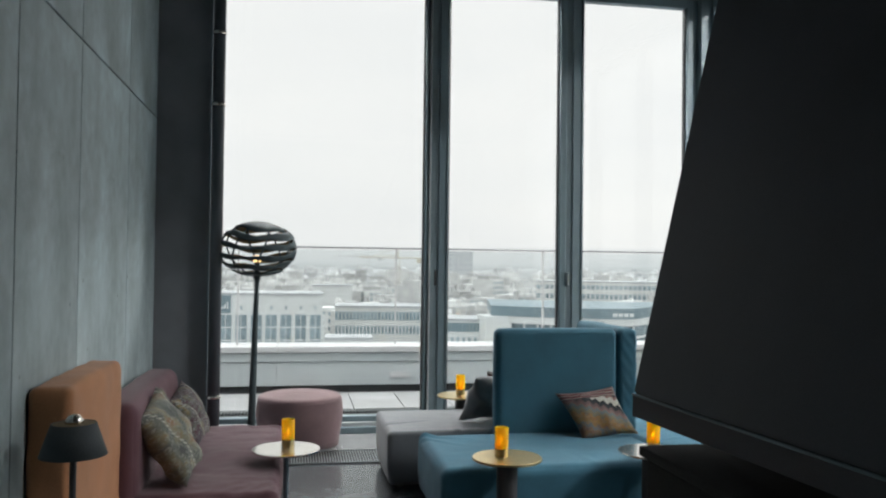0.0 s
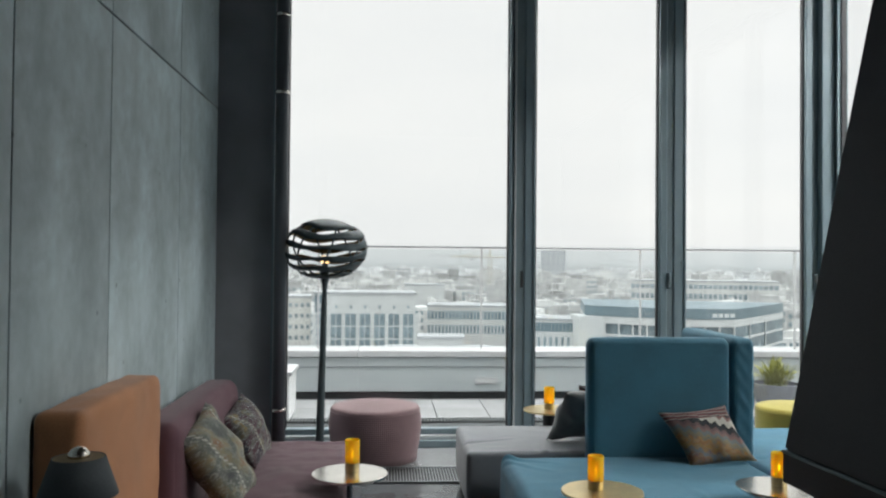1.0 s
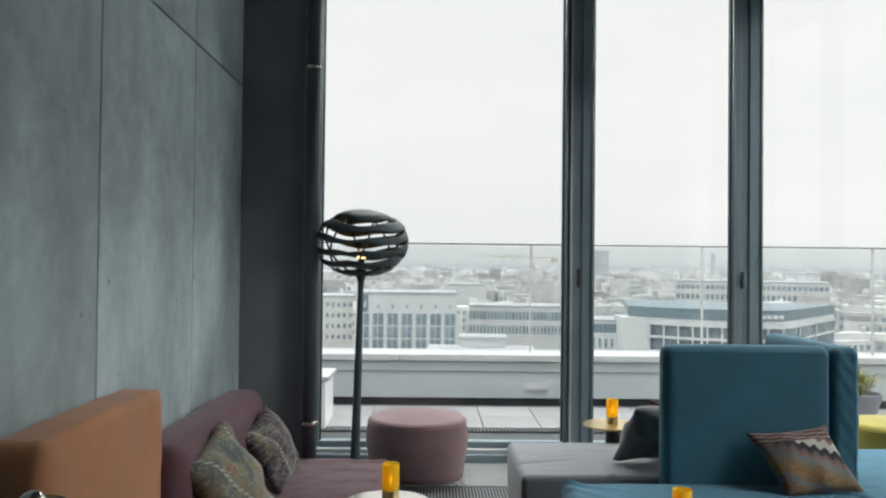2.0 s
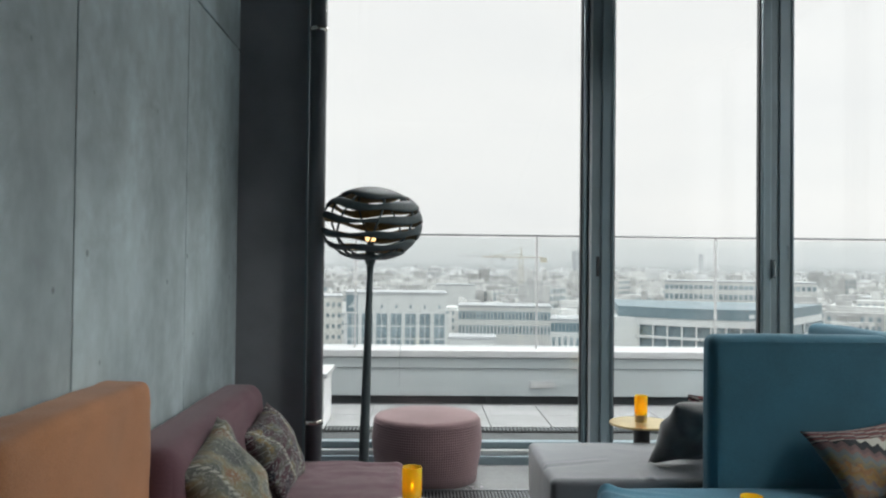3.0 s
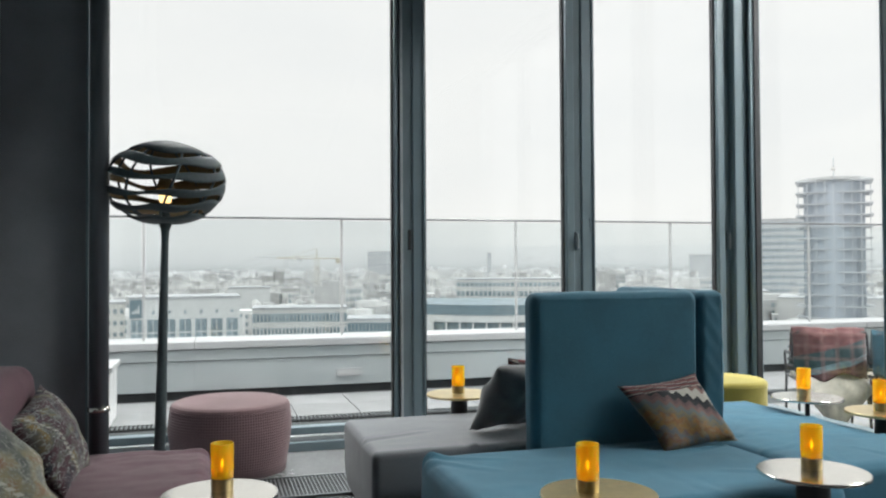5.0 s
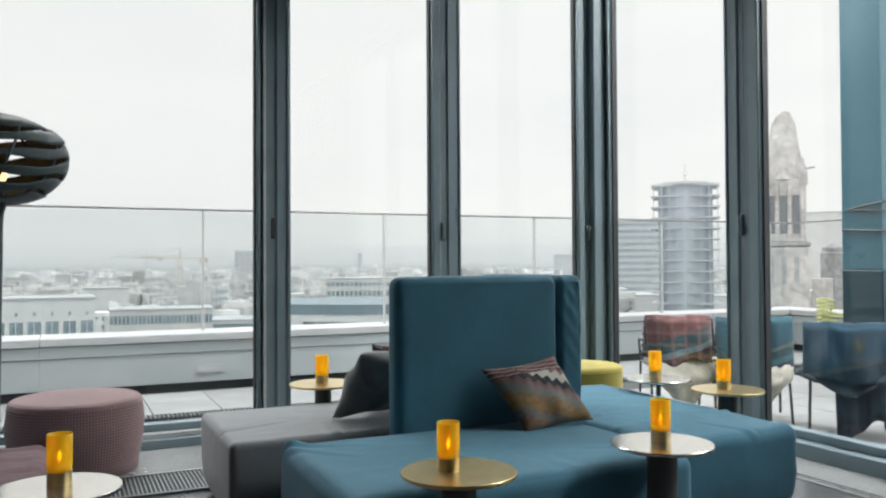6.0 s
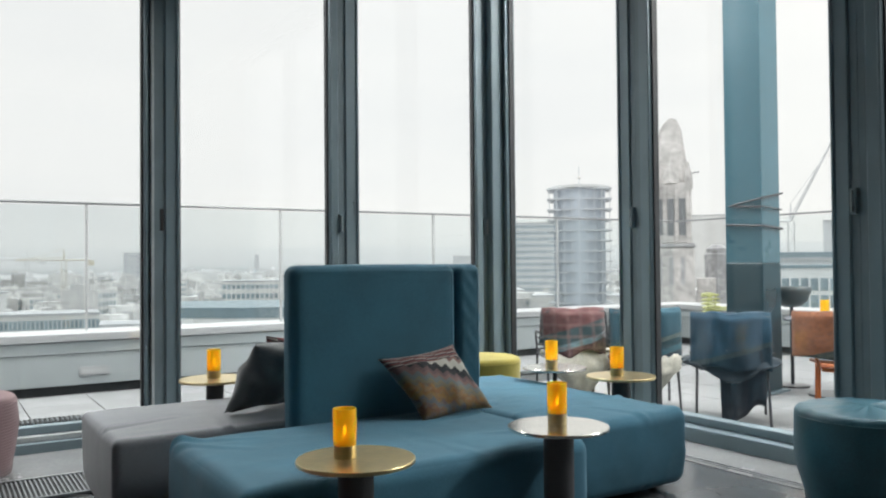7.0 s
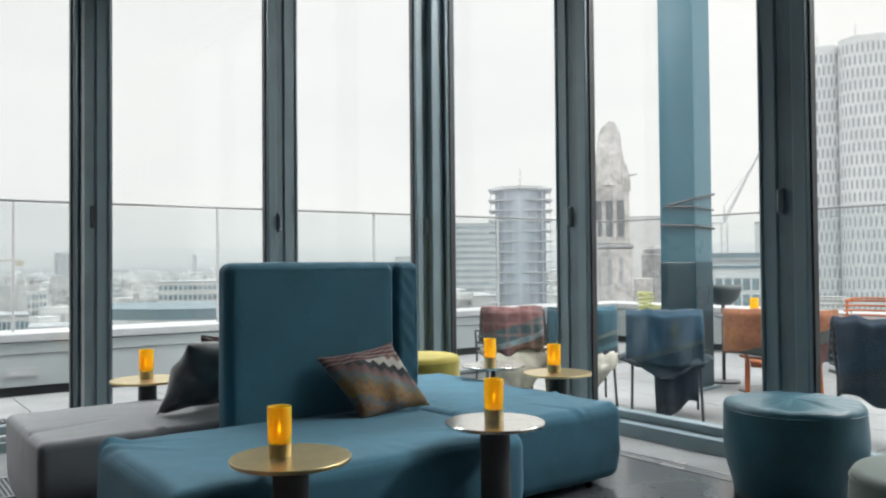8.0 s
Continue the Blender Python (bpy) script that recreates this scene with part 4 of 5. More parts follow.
def floor_lamp():
    l = thing("floor_lamp", "black floor lamp with a pierced shell of wavy bands", "floor lamp", (-0.352, 6.11, 0))
    bm = lathe([(0.030, 0.015), (0.028, 0.5), (0.020, 1.2), (0.017, 1.42), (0.020, 1.47), (0.034, 1.51), (0.050, 1.53)], 24)
    for v in bm.verts:
        v.co.x -= 0.032 * (1 - v.co.z / 1.5)      # the pole leans a little
    part("pole", bm, M_LAMP, l, smooth=True)
    part("foot_plate", lathe([(0.17, 0.0), (0.17, 0.012), (0.03, 0.020), (0.0, 0.02)], 48, at=(-0.032, 0, 0)), M_LAMP, l)
    part("cable_stay", tube([(-0.285, 0.02, 1.80), (-0.325, 0.05, 1.88)], 0.006, 6), M_LAMP, l)
    head = Vector((0.0, 0.0, 1.708))
    ra, rc = 0.292, 0.21
    n = 72
    # openings that wave round the shell: wide on the wall side, closing to slits on the other

    def opening(k, a):
        mid = (41, 17, -5, -27, -50)[k] + (8.0 - 1.2 * k) * math.sin(2 * a + 0.9 + 0.25 * k) + 2.5 * math.sin(5 * a + 1.3 * k)
        half = 0.5 + (7.8 - 0.6 * abs(k - 2)) * ((1 - math.cos(a - 0.25 - 0.10 * k)) / 2) ** 0.6
        return mid - half, mid + half
    for k0 in range(6):
        bm = bmesh.new()
        rows = []
        for depth in (1.0, 0.955):
            g = []
            for j in range(5):
                row = []
                for k in range(n):
                    a = 2 * math.pi * k / n
                    hi = 89.5 if k0 == 0 else opening(k0 - 1, a)[0]
                    lo = -74.0 if k0 == 5 else opening(k0, a)[1]
                    lat = radians(lo + (hi - lo) * j / 4)
                    rr = depth * (1 + 0.03 * math.sin(3 * a + k0 * 1.4) + (0.02 if k0 % 2 else -0.01))
                    row.append(bm.verts.new(head + Vector((ra * rr * math.cos(lat) * math.cos(a), ra * rr * math.cos(lat) * math.sin(a), rc * depth * math.sin(lat)))))
                g.append(row)
            rows.append(g)
        o, i = rows
        for j in range(4):
            for k in range(n):
                q = (k + 1) % n
                bm.faces.new((o[j][k], o[j][q], o[j + 1][q], o[j + 1][k]))
        for k in range(n):
            q = (k + 1) % n
            bm.faces.new((o[0][k], i[0][k], i[0][q], o[0][q]))
            bm.faces.new((o[4][k], o[4][q], i[4][q], i[4][k]))
        lining = bmesh.new()
        inner = [[lining.verts.new(v.co) for v in row] for row in i]
        for j in range(4):
            for k in range(n):
                q = (k + 1) % n
                lining.faces.new((inner[j][k], inner[j + 1][k], inner[j + 1][q], inner[j][q]))
        band = part("band", bm, M_LAMP, l, smooth=True)
        part("lining", lining, M_LAMP_IN, band, "gold inside", smooth=True)
    for k in range(8):
        a = 2 * math.pi * k / 8 + 0.2
        pts = [head + Vector((ra * 0.955 * math.cos(t) * math.cos(a + 0.3 * t), ra * 0.955 * math.cos(t) * math.sin(a + 0.3 * t), rc * 0.955 * math.sin(t))) for t in [radians(-66 + 13.2 * i) for i in range(11)]]
        part("rib", tube(pts, 0.0065, 6), M_LAMP, l)
    part("reflector", lathe([(0.0, 1.735), (0.03, 1.73), (0.045, 1.68), (0.042, 1.68), (0.028, 1.726), (0.0, 1.731)], 24), M_LAMP_IN, l, "gold inner reflector", smooth=True)
    part("bulb", lathe([(0.0, 1.610), (0.026, 1.612), (0.030, 1.635), (0.026, 1.660), (0.0, 1.662)], 16), M_BULB, l, "warm glowing bulb", smooth=True)
    part("socket", lathe([(0.02, 1.52), (0.02, 1.609), (0.0, 1.610)], 16), M_LAMP, l)
    return l


floor_lamp()


def table_lamp():
    t = thing("side_table", "small dark side table beside the orange seat", "side table", (-0.86, 3.04, 0))
    part("tabletop", lathe([(0.20, 0.53), (0.20, 0.545), (0.0, 0.55)], 48), M_DARK, t)
    part("column", lathe([(0.03, 0.01), (0.03, 0.53)], 20), M_BLACKM, t)
    part("foot_plate", lathe([(0.16, 0.0), (0.16, 0.012), (0.0, 0.014)], 40), M_BLACKM, t)
    l = thing("table_lamp", "table lamp with a dark conical shade and mirrored bulb", "table lamp", (-0.86, 3.04, 0.55))
    part("stem", lathe([(0.07, 0.0), (0.07, 0.012), (0.012, 0.02), (0.012, 0.43)], 20), M_BLACKM, l)
    shade = part("shade", lathe([(0.118, 0.345), (0.078, 0.462), (0.075, 0.462), (0.115, 0.345)], 48), mat("slate_shade_cloth", (0.07, 0.085, 0.095), 0.8, grain=200, bump=0.2), l, smooth=True)
    part("shade_lining", lathe([(0.114, 0.346), (0.0745, 0.461)], 48), M_LAMP_IN, shade, "gold lining")
    bulb = part("bulb", lathe([(0.0, 0.425), (0.030, 0.43), (0.033, 0.455)], 24), M_BULB, l, "warm glowing bulb", smooth=True)
    part("bulb_cap", lathe([(0.033, 0.455), (0.031, 0.475), (0.02, 0.490), (0.0, 0.496)], 24), M_SILVER, bulb, "mirrored bulb cap", smooth=True)


table_lamp()

# ---- terrace ----
PY, PX = 10.87, 10.0
tagged(part("ground", box(-8, 10.6, 7.76, 11.5, -0.5, -0.125), M_JOINT), "grey terrace bed under the paving", "terrace", kind="structure")
tagged(part("ground", box(4.30, 10.6, -6, 7.76, -0.5, -0.125), M_JOINT), "grey terrace bed beside the room", "terrace", kind="structure")


def parapet(name, a, b, axis, at):
    p = thing(name, "grey sheet metal parapet with a pale coping", "parapet", kind="structure")

    def bx(u0, u1, d0, d1, z0, z1, bevel=0.004):
        return box(u0, u1, at + d0, at + d1, z0, z1, bevel, 1) if axis == "x" else box(at + d0, at + d1, u0, u1, z0, z1, bevel, 1)
    # near-black strip, set back, with the shade of the bottom gap in its colour
    part("plinth", bx(a, b, 0.05, 0.6, -0.3, -0.03, 0), M_FRAME_D, p)
    n = max(1, round((b - a) / 2.1))
    for k in range(n):
        u0, u1 = a + (b - a) * k / n, a + (b - a) * (k + 1) / n
        part("panel", bx(u0 + 0.001, u1 - 0.001, 0, 0.5, -0.03, 0.285, 0.002), M_PARAPET, p)
        part("upper_panel", bx(u0 + 0.001, u1 - 0.001, -0.015, 0.5, 0.291, 0.405, 0.002), M_PARAPET, p)
        part("coping", bx(u0 + 0.002, u1 - 0.002, -0.045, 0.6, 0.412, 0.495, 0.008), M_CAP, p)
    return p


pp = parapet("parapet_1", -9, PX + 0.6, "x", PY)
parapet("parapet_2", -6, PY - 0.05, "y", PX)
vent = part("vent_box", box(1.21, 1.50, PY - 0.014, PY, 0.06, 0.15, 0.003), M_CAP, pp, "flat pale outlet frame")
part("flap", box(1.228, 1.482, PY - 0.0165, PY - 0.013, 0.076, 0.134, 0.001), M_POST, vent)
part("slot", box(1.224, 1.486, PY - 0.0150, PY - 0.013, 0.072, 0.138), M_RAIL, vent)

railing = thing("railing", "glass balustrade with steel handrail on the parapet", "railing")
part("handrail", box(-9, PX + 0.35, PY + 0.18, PY + 0.23, 1.815, 1.84, 0.006), M_RAIL, railing)
part("handrail", box(PX + 0.18, PX + 0.23, -6, PY + 0.18, 1.815, 1.84, 0.006), M_RAIL, railing)
for k in range(-5, 5):
    x = 1.31 + 2.13 * k
    part("post", box(x - 0.012, x + 0.012, PY + 0.19, PY + 0.22, 0.49, 1.815), M_POST, railing)
    pane = part("pane", box(x + 0.02, min(x + 2.11, PX + 0.15), PY + 0.20, PY + 0.21, 0.52, 1.80), M_RAILGLASS, railing)
    pane.visible_shadow = False
for k in range(8):
    y = PY - 1.0 - 2.13 * k
    part("post", box(PX + 0.19, PX + 0.22, y - 0.012, y + 0.012, 0.49, 1.815), M_POST, railing)
    pane = part("pane", box(PX + 0.20, PX + 0.21, y - 2.11, y - 0.02, 0.52, 1.80), M_RAILGLASS, railing)
    pane.visible_shadow = False
drain = thing("terrace_drain", "steel channel grating across the terrace paving", "drain")
part("channel", box(-8, 9.9, 9.30, 9.46, -0.12, -0.112), M_PIT, drain)
bar_row("bar", 300, (-1.5, 9.38, -0.105), 0.037, (0.014, 0.15, 0.014), M_GRILLE, drain)

pillar = thing("terrace_pillar", "teal metal clad terrace pillar, dark reflection painted on its foot", "pillar", (6.70, 6.98, -0.125), 10)
M_PILLAR = mat("teal_metal_cladding", (0.05, 0.138, 0.178), 0.3, grain=100, vary=0.05, coarse=1.0, stain=0.12)
# darker teal up to eye level: reflection below the horizon put into colour
M_PILLAR_REFL = mat("painted_reflection_teal", (0.012, 0.043, 0.056), 0.3, grain=100, vary=0.08, coarse=1.5, stain=0.2)
part("shaft", box(-0.185, 0.185, -0.185, 0.185, 1.27, 6.2, 0.008), M_PILLAR, pillar)
part("lower_cladding", box(-0.187, 0.187, -0.187, 0.187, 0.05, 1.268, 0.008), M_PILLAR_REFL, pillar, "dark teal panel painted as the reflection below the horizon")
part("base_plate", box(-0.24, 0.24, -0.24, 0.24, 0.0, 0.05, 0.005), M_FRAME, pillar)
bracket = part("folding_arm", tube([(-0.205, 0.13, 1.82), (-0.205, -0.19, 1.88), (-0.19, -0.205, 1.885), (0.20, -0.205, 1.945)], 0.011, 6), M_BLACKM, pillar, "thin black folding arm")
part("arm_stay", tube([(-0.205, 0.13, 1.82), (-0.205, -0.19, 1.80), (-0.19, -0.205, 1.80), (0.17, -0.205, 1.785)], 0.009, 6), M_BLACKM, bracket)
part("arm_rail", tube([(-0.205, 0.17, 1.64), (-0.205, -0.19, 1.62), (-0.19, -0.205, 1.62), (0.19, -0.205, 1.60)], 0.012, 6), M_BLACKM, bracket)
tagged(part("roof_canopy", box(6.3, 10.4, 5.2, 7.35, 6.08, 6.3), M_FRAME_D), "dark canopy slab over the terrace pillar", "canopy", kind="structure")

cab = thing("terrace_cabinet", "white terrace cabinet against the outer wall", "cabinet", (-1.42, 9.62, -0.1))
part("body", box(-0.45, 0.45, -0.3, 0.35, 0.0, 0.48, 0.01), M_WHITE, cab)
part("top_board", box(-0.47, 0.48, -0.32, 0.37, 0.485, 0.53, 0.006), M_CAP, cab)


M_SLAT = {"black": M_BLACKM, "orange": mat("orange_lacquer", (0.45, 0.12, 0.025), 0.45), "white": mat("grey_white_lacquer", (0.5, 0.52, 0.5), 0.5), "yellow": mat("lime_lacquer", (0.42, 0.44, 0.16), 0.5)}


def terrace_chair(x, y, turn, color, label):
    """A steel garden chair with curved slats; it faces its own +y."""
    c = thing("garden_chair", label, "garden chair", (x, y, -0.098), turn, group="terrace chairs")
    m = M_SLAT[color]
    for k in range(6):
        yy = -0.20 + k * 0.08
        part("seat_slat", tube([(-0.24, yy, 0.42), (0, yy, 0.405), (0.24, yy, 0.42)], 0.016, 6), m, c)
    for k in range(7):
        z = 0.48 + k * 0.053
        w = 0.315 - 0.004 * k
        lean = -0.22 - 0.05 * (z - 0.45)
        part("back_slat", tube([(-w, lean + 0.16, z), (-w * 0.86, lean + 0.05, z), (-w * 0.55, lean, z), (0, lean - 0.015, z), (w * 0.55, lean, z), (w * 0.86, lean + 0.05, z), (w, lean + 0.16, z)], 0.013, 6), m, c)
    for sx in (-1, 1):
        part("back_leg", tube([(sx * 0.27, -0.30, 0.0), (sx * 0.26, -0.20, 0.42), (sx * 0.295, -0.14, 0.64), (sx * 0.285, -0.12, 0.805)], 0.011, 8), m, c)
        part("front_leg", tube([(sx * 0.27, 0.26, 0.0), (sx * 0.265, 0.24, 0.42), (sx * 0.28, 0.23, 0.60), (sx * 0.29, 0.16, 0.63), (sx * 0.28, -0.14, 0.62)], 0.011, 8), m, c)
        part("side_rail", tube([(sx * 0.26, -0.20, 0.42), (sx * 0.265, 0.24, 0.42)], 0.010, 8), m, c)
    part("top_rail", tube([(-0.285, -0.12, 0.805), (-0.26, -0.19, 0.822), (-0.15, -0.24, 0.828), (0.15, -0.24, 0.828), (0.26, -0.19, 0.822), (0.285, -0.12, 0.805)], 0.011, 8), m, c)
    return c


def blanket(x, y, turn, material, label, width=0.46, low=0.45, shift=0.0, seed=0.0, taper=0.0, back=0.0, hem=0.06):
    """A blanket thrown over the curved back of a chair, its hem uneven, its sides wrapped round."""
    b = drape([(shift, -0.10, 0.54), (shift, -0.16, 0.70), (shift, -0.215, 0.846), (shift, -0.255, 0.864), (shift, -0.295, 0.82), (shift, -0.315, 0.68), (shift, -0.328, (0.70 + low) / 2), (shift, -0.34, low)], width, 0.016, seed, taper=taper, n=30)
    for v in b.verts:
        fall = max(0.0, 0.85 - v.co.z)
        v.co.y += 1.25 * v.co.x ** 2 - back
        if v.co.y < -0.2 + 1.25 * v.co.x ** 2:
            v.co.z += hem * noise.noise(Vector((v.co.x * 4.0 + seed, seed, 0))) * min(1.0, fall * 2.5) - 0.10 * v.co.x * min(1.0, fall * 2)
            v.co.y += 0.018 * math.sin(v.co.x * 26 + seed * 3 + 2 * v.co.z) * min(1.0, fall * 2.2)
    b = part("blanket", b, material, smooth=True)
    b.location, b.rotation_euler[2] = (x, y, -0.098), radians(turn)
    return tagged(b, label, "blanket")


def sheepskin(x, y, turn, material, label, seed=0.0, tail=0.30, wide=0.29):
    """A shaggy fleece on a seat whose tail hangs down behind under the back slats."""
    path = [Vector((0.27, 0.44)), Vector((0.20, 0.47)), Vector((-0.16, 0.47)), Vector((-0.27, 0.43)), Vector((-0.33, 0.33)), Vector((-0.35, 0.33 - tail))]
    steps = [(path[i + 1] - path[i]).length for i in range(len(path) - 1)]
    bm = bmesh.new()
    bmesh.ops.create_icosphere(bm, subdivisions=5, radius=1.0)
    for v in bm.verts:
        p = v.co.copy()
        run = (1 - math.asin(max(-1.0, min(1.0, p.y))) / (math.pi / 2)) / 2 * sum(steps)
        i = 0
        while i < len(steps) - 1 and run > steps[i]:
            run -= steps[i]
            i += 1
        d = (path[i + 1] - path[i]).normalized()
        q = path[i] + d * run
        q = q + Vector((-d.y, d.x)) * (-0.065 * p.z)
        k = noise.noise(p * 4 + Vector((seed, 0, 0))) * 0.020 + noise.noise(p * 20 + Vector((seed, 3, 0))) * 0.007
        v.co = Vector((p.x * wide * (1 + 0.25 * noise.noise(Vector((p.y * 3, seed, 0)))), q.x, q.y)) + p.normalized() * k
    b = part("sheepskin", bm, material, smooth=True)
    b.location, b.rotation_euler[2] = (x, y, -0.098), radians(turn)
    return tagged(b, label, "sheepskin")


def striped_wool(name, rows, checks=0.0):
    """Woven wool with cross bands (from the hem up, in metres) and, with checks, a faint windowpane grid."""
    m = mat(name, rows[0][1], 0.95, grain=120, vary=0.15, coarse=6, stain=0.2, sheen=0.2, bump=0.3)
    nt = m.node_tree
    tc = nt.nodes.new("ShaderNodeTexCoord")
    sep = nt.nodes.new("ShaderNodeSeparateXYZ")
    nt.links.new(tc.outputs["Object"], sep.inputs[0])
    up = math_node(nt, "SUBTRACT", sep.outputs[2], math_node(nt, "MULTIPLY", sep.outputs[0], 0.28))
    ramp = nt.nodes.new("ShaderNodeValToRGB")
    ramp.color_ramp.interpolation = "CONSTANT"
    e = ramp.color_ramp.elements
    e[0].position, e[0].color = rows[0][0], (*rows[0][1], 1)
    e[1].position, e[1].color = rows[1][0], (*rows[1][1], 1)
    for at, c in rows[2:]:
        e.new(at).color = (*c, 1)
    nt.links.new(up, ramp.inputs[0])
    out = ramp.outputs[0]
    if checks:
        for axis, n in ((0, 9.0), (2, 10.0)):
            line = math_node(nt, "LESS_THAN", math_node(nt, "FRACT", math_node(nt, "MULTIPLY", sep.outputs[axis], n)), 0.28)
            mix = nt.nodes.new("ShaderNodeMixRGB")
            nt.links.new(math_node(nt, "MULTIPLY", line, checks), mix.inputs[0])
            nt.links.new(out, mix.inputs[1])
            mix.inputs[2].default_value = (0.30, 0.17, 0.16, 1)
            out = mix.outputs[0]
    fibre = nt.nodes.new("ShaderNodeTexNoise")
    fibre.inputs["Scale"].default_value, fibre.inputs["Detail"].default_value = 35, 5
    nt.links.new(tc.outputs["Object"], fibre.inputs["Vector"])
    r = nt.nodes.new("ShaderNodeMapRange")
    r.inputs[1].default_value, r.inputs[2].default_value, r.inputs[3].default_value, r.inputs[4].default_value = 0.3, 0.7, 0.72, 1.28
    nt.links.new(fibre.outputs[0], r.inputs[0])
    sc = nt.nodes.new("ShaderNodeVectorMath")
    sc.operation = "SCALE"
    nt.links.new(out, sc.inputs[0])
    nt.links.new(r.outputs[0], sc.inputs["Scale"])
    nt.links.new(sc.outputs[0], nt.nodes["Principled BSDF"].inputs["Base Color"])
    return m


M_PLAID = striped_wool("dusky_red_plaid", [(0.0, (0.085, 0.035, 0.04)), (0.53, (0.16, 0.25, 0.28)), (0.58, (0.035, 0.075, 0.085)), (0.70, (0.15, 0.06, 0.062))], 0.35)
M_BTEAL = striped_wool("petrol_blanket", [(0.0, (0.014, 0.035, 0.05)), (0.44, (0.03, 0.11, 0.14)), (0.49, (0.018, 0.06, 0.075)), (0.55, (0.10, 0.13, 0.125)), (0.585, (0.022, 0.085, 0.12))])
M_BNAVY = striped_wool("navy_blanket", [(0.0, (0.012, 0.035, 0.055)), (0.52, (0.035, 0.06, 0.07)), (0.56, (0.012, 0.055, 0.095))])
M_BRUST = striped_wool("rust_blanket", [(0.0, (0.09, 0.035, 0.03)), (0.52, (0.06, 0.075, 0.07)), (0.62, (0.24, 0.085, 0.035))])
M_BINK = striped_wool("ink_blanket", [(0.0, (0.012, 0.02, 0.03)), (0.55, (0.01, 0.027, 0.05))])
M_FUR = mat("cream_fleece", (0.52, 0.50, 0.43), 1.0, grain=60, vary=0.2, coarse=9, stain=0.15, bump=0.8, sheen=0.4)
M_FURD = mat("dark_fleece", (0.03, 0.045, 0.06), 1.0, grain=60, vary=0.2, coarse=9, stain=0.15, bump=0.8, sheen=0.3)
CHAIRS = [(4.86, 7.55, -28, "black", M_PLAID, "dusky red plaid blanket with a teal band over a chair back", M_FUR, 0.55, 0.47, -0.02, 0.0, 0.30),
          (5.24, 7.04, -38, "black", M_BTEAL, "petrol blue striped blanket over a chair back", M_FUR, 0.60, 0.44, 0.0, 0.0, 0.26),
          (5.36, 6.20, -50, "black", M_BNAVY, "navy blanket with a grey band over a chair back", M_FURD, 0.60, 0.42, -0.01, 0.0, -0.02),
          (6.03, 5.57, -55, "orange", M_BRUST, "rust orange blanket over a chair back", None, 0.86, 0.48, -0.02, 0.0, 0.10),
          (5.66, 4.62, -62, "black", M_BINK, "ink black blanket over a chair back", None, 0.62, 0.30, -0.02, 0.25, 0.20)]
for i, (x, y, turn, color, bmat, blab, fmat, wid, low, shift, taper, tail) in enumerate(CHAIRS):
    terrace_chair(x, y, turn, color, color + " steel slatted garden chair on the terrace")
    blanket(x, y, turn, bmat, blab, wid, low, shift, i * 1.3, taper)
    if fmat is not None:
        sheepskin(x, y, turn, fmat, ("dark" if fmat is M_FURD else "cream") + " shaggy fleece over the seat of a garden chair", i * 2.1, tail, 0.38 if fmat is M_FURD else 0.29)
blanket(5.36, 6.20, -50, M_BINK, "dark throw that trails from a chair back to the paving", 0.46, 0.10, 0.08, 7.7, 0.30, -0.035, 0.16)
for x, y, turn, color in ((8.78, 6.72, 120, "white"), (8.83, 6.20, 100, "orange"), (9.0, 9.2, -150, "yellow")):
    terrace_chair(x, y, turn, color, color + " slatted garden chair far out on the terrace")

tt = thing("terrace_table", "low dark round terrace table", "table", (7.05, 6.35, -0.098))
part("tabletop", lathe([(0.45, 0.70), (0.46, 0.71), (0.46, 0.725), (0.0, 0.73)], 48), M_DARK, tt)
part("column", lathe([(0.03, 0.02), (0.03, 0.70)], 16), M_BLACKM, tt)
part("foot_plate", lathe([(0.25, 0.0), (0.25, 0.02), (0.0, 0.022)], 32), M_BLACKM, tt)
bowl = thing("bowl_lamp", "dark bowl on a slim stem standing on the terrace", "bowl lamp", (7.25, 6.95, -0.098))
part("stem", lathe([(0.16, 0.0), (0.16, 0.02), (0.018, 0.03), (0.018, 0.80)], 20), M_BLACKM, bowl)
part("bowl", lathe([(0.0, 0.79), (0.08, 0.80), (0.15, 0.86), (0.185, 0.95), (0.19, 1.0), (0.18, 1.0), (0.175, 0.95), (0.14, 0.875), (0.0, 0.82)], 40), mat("bronze_grey", (0.10, 0.115, 0.115), 0.45, metal=0.3), bowl, smooth=True)
candle(6.95, 6.40, 0.632)


def shrub(x, y, z, r, h, material, label, seed):
    s = thing("shrub", label, "shrub", (x, y, z))
    part("pot", lathe([(r * 0.6, 0), (r * 0.8, 0.25), (r * 0.74, 0.25), (r * 0.7, 0.2), (0, 0.2)], 24), M_DARK, s)
    rnd = random.Random(seed)
    bm = bmesh.new()
    for k in range(260):
        a, b = rnd.uniform(0, 2 * math.pi), rnd.uniform(0.1, 1)
        base = Vector((rnd.uniform(-.3, .3) * r, rnd.uniform(-.3, .3) * r, 0.2))
        tip = Vector((math.cos(a) * r * b, math.sin(a) * r * b, 0.2 + h * rnd.uniform(0.4, 1) * (1.1 - 0.5 * b)))
        side = Vector((-math.sin(a), math.cos(a), 0)) * 0.012
        mid = base.lerp(tip, 0.6) + Vector((0, 0, 0.04))
        v = [bm.verts.new(p) for p in (base, mid - side, tip, mid + side)]
        bm.faces.new(v)
    part("leaves", bm, material, s)


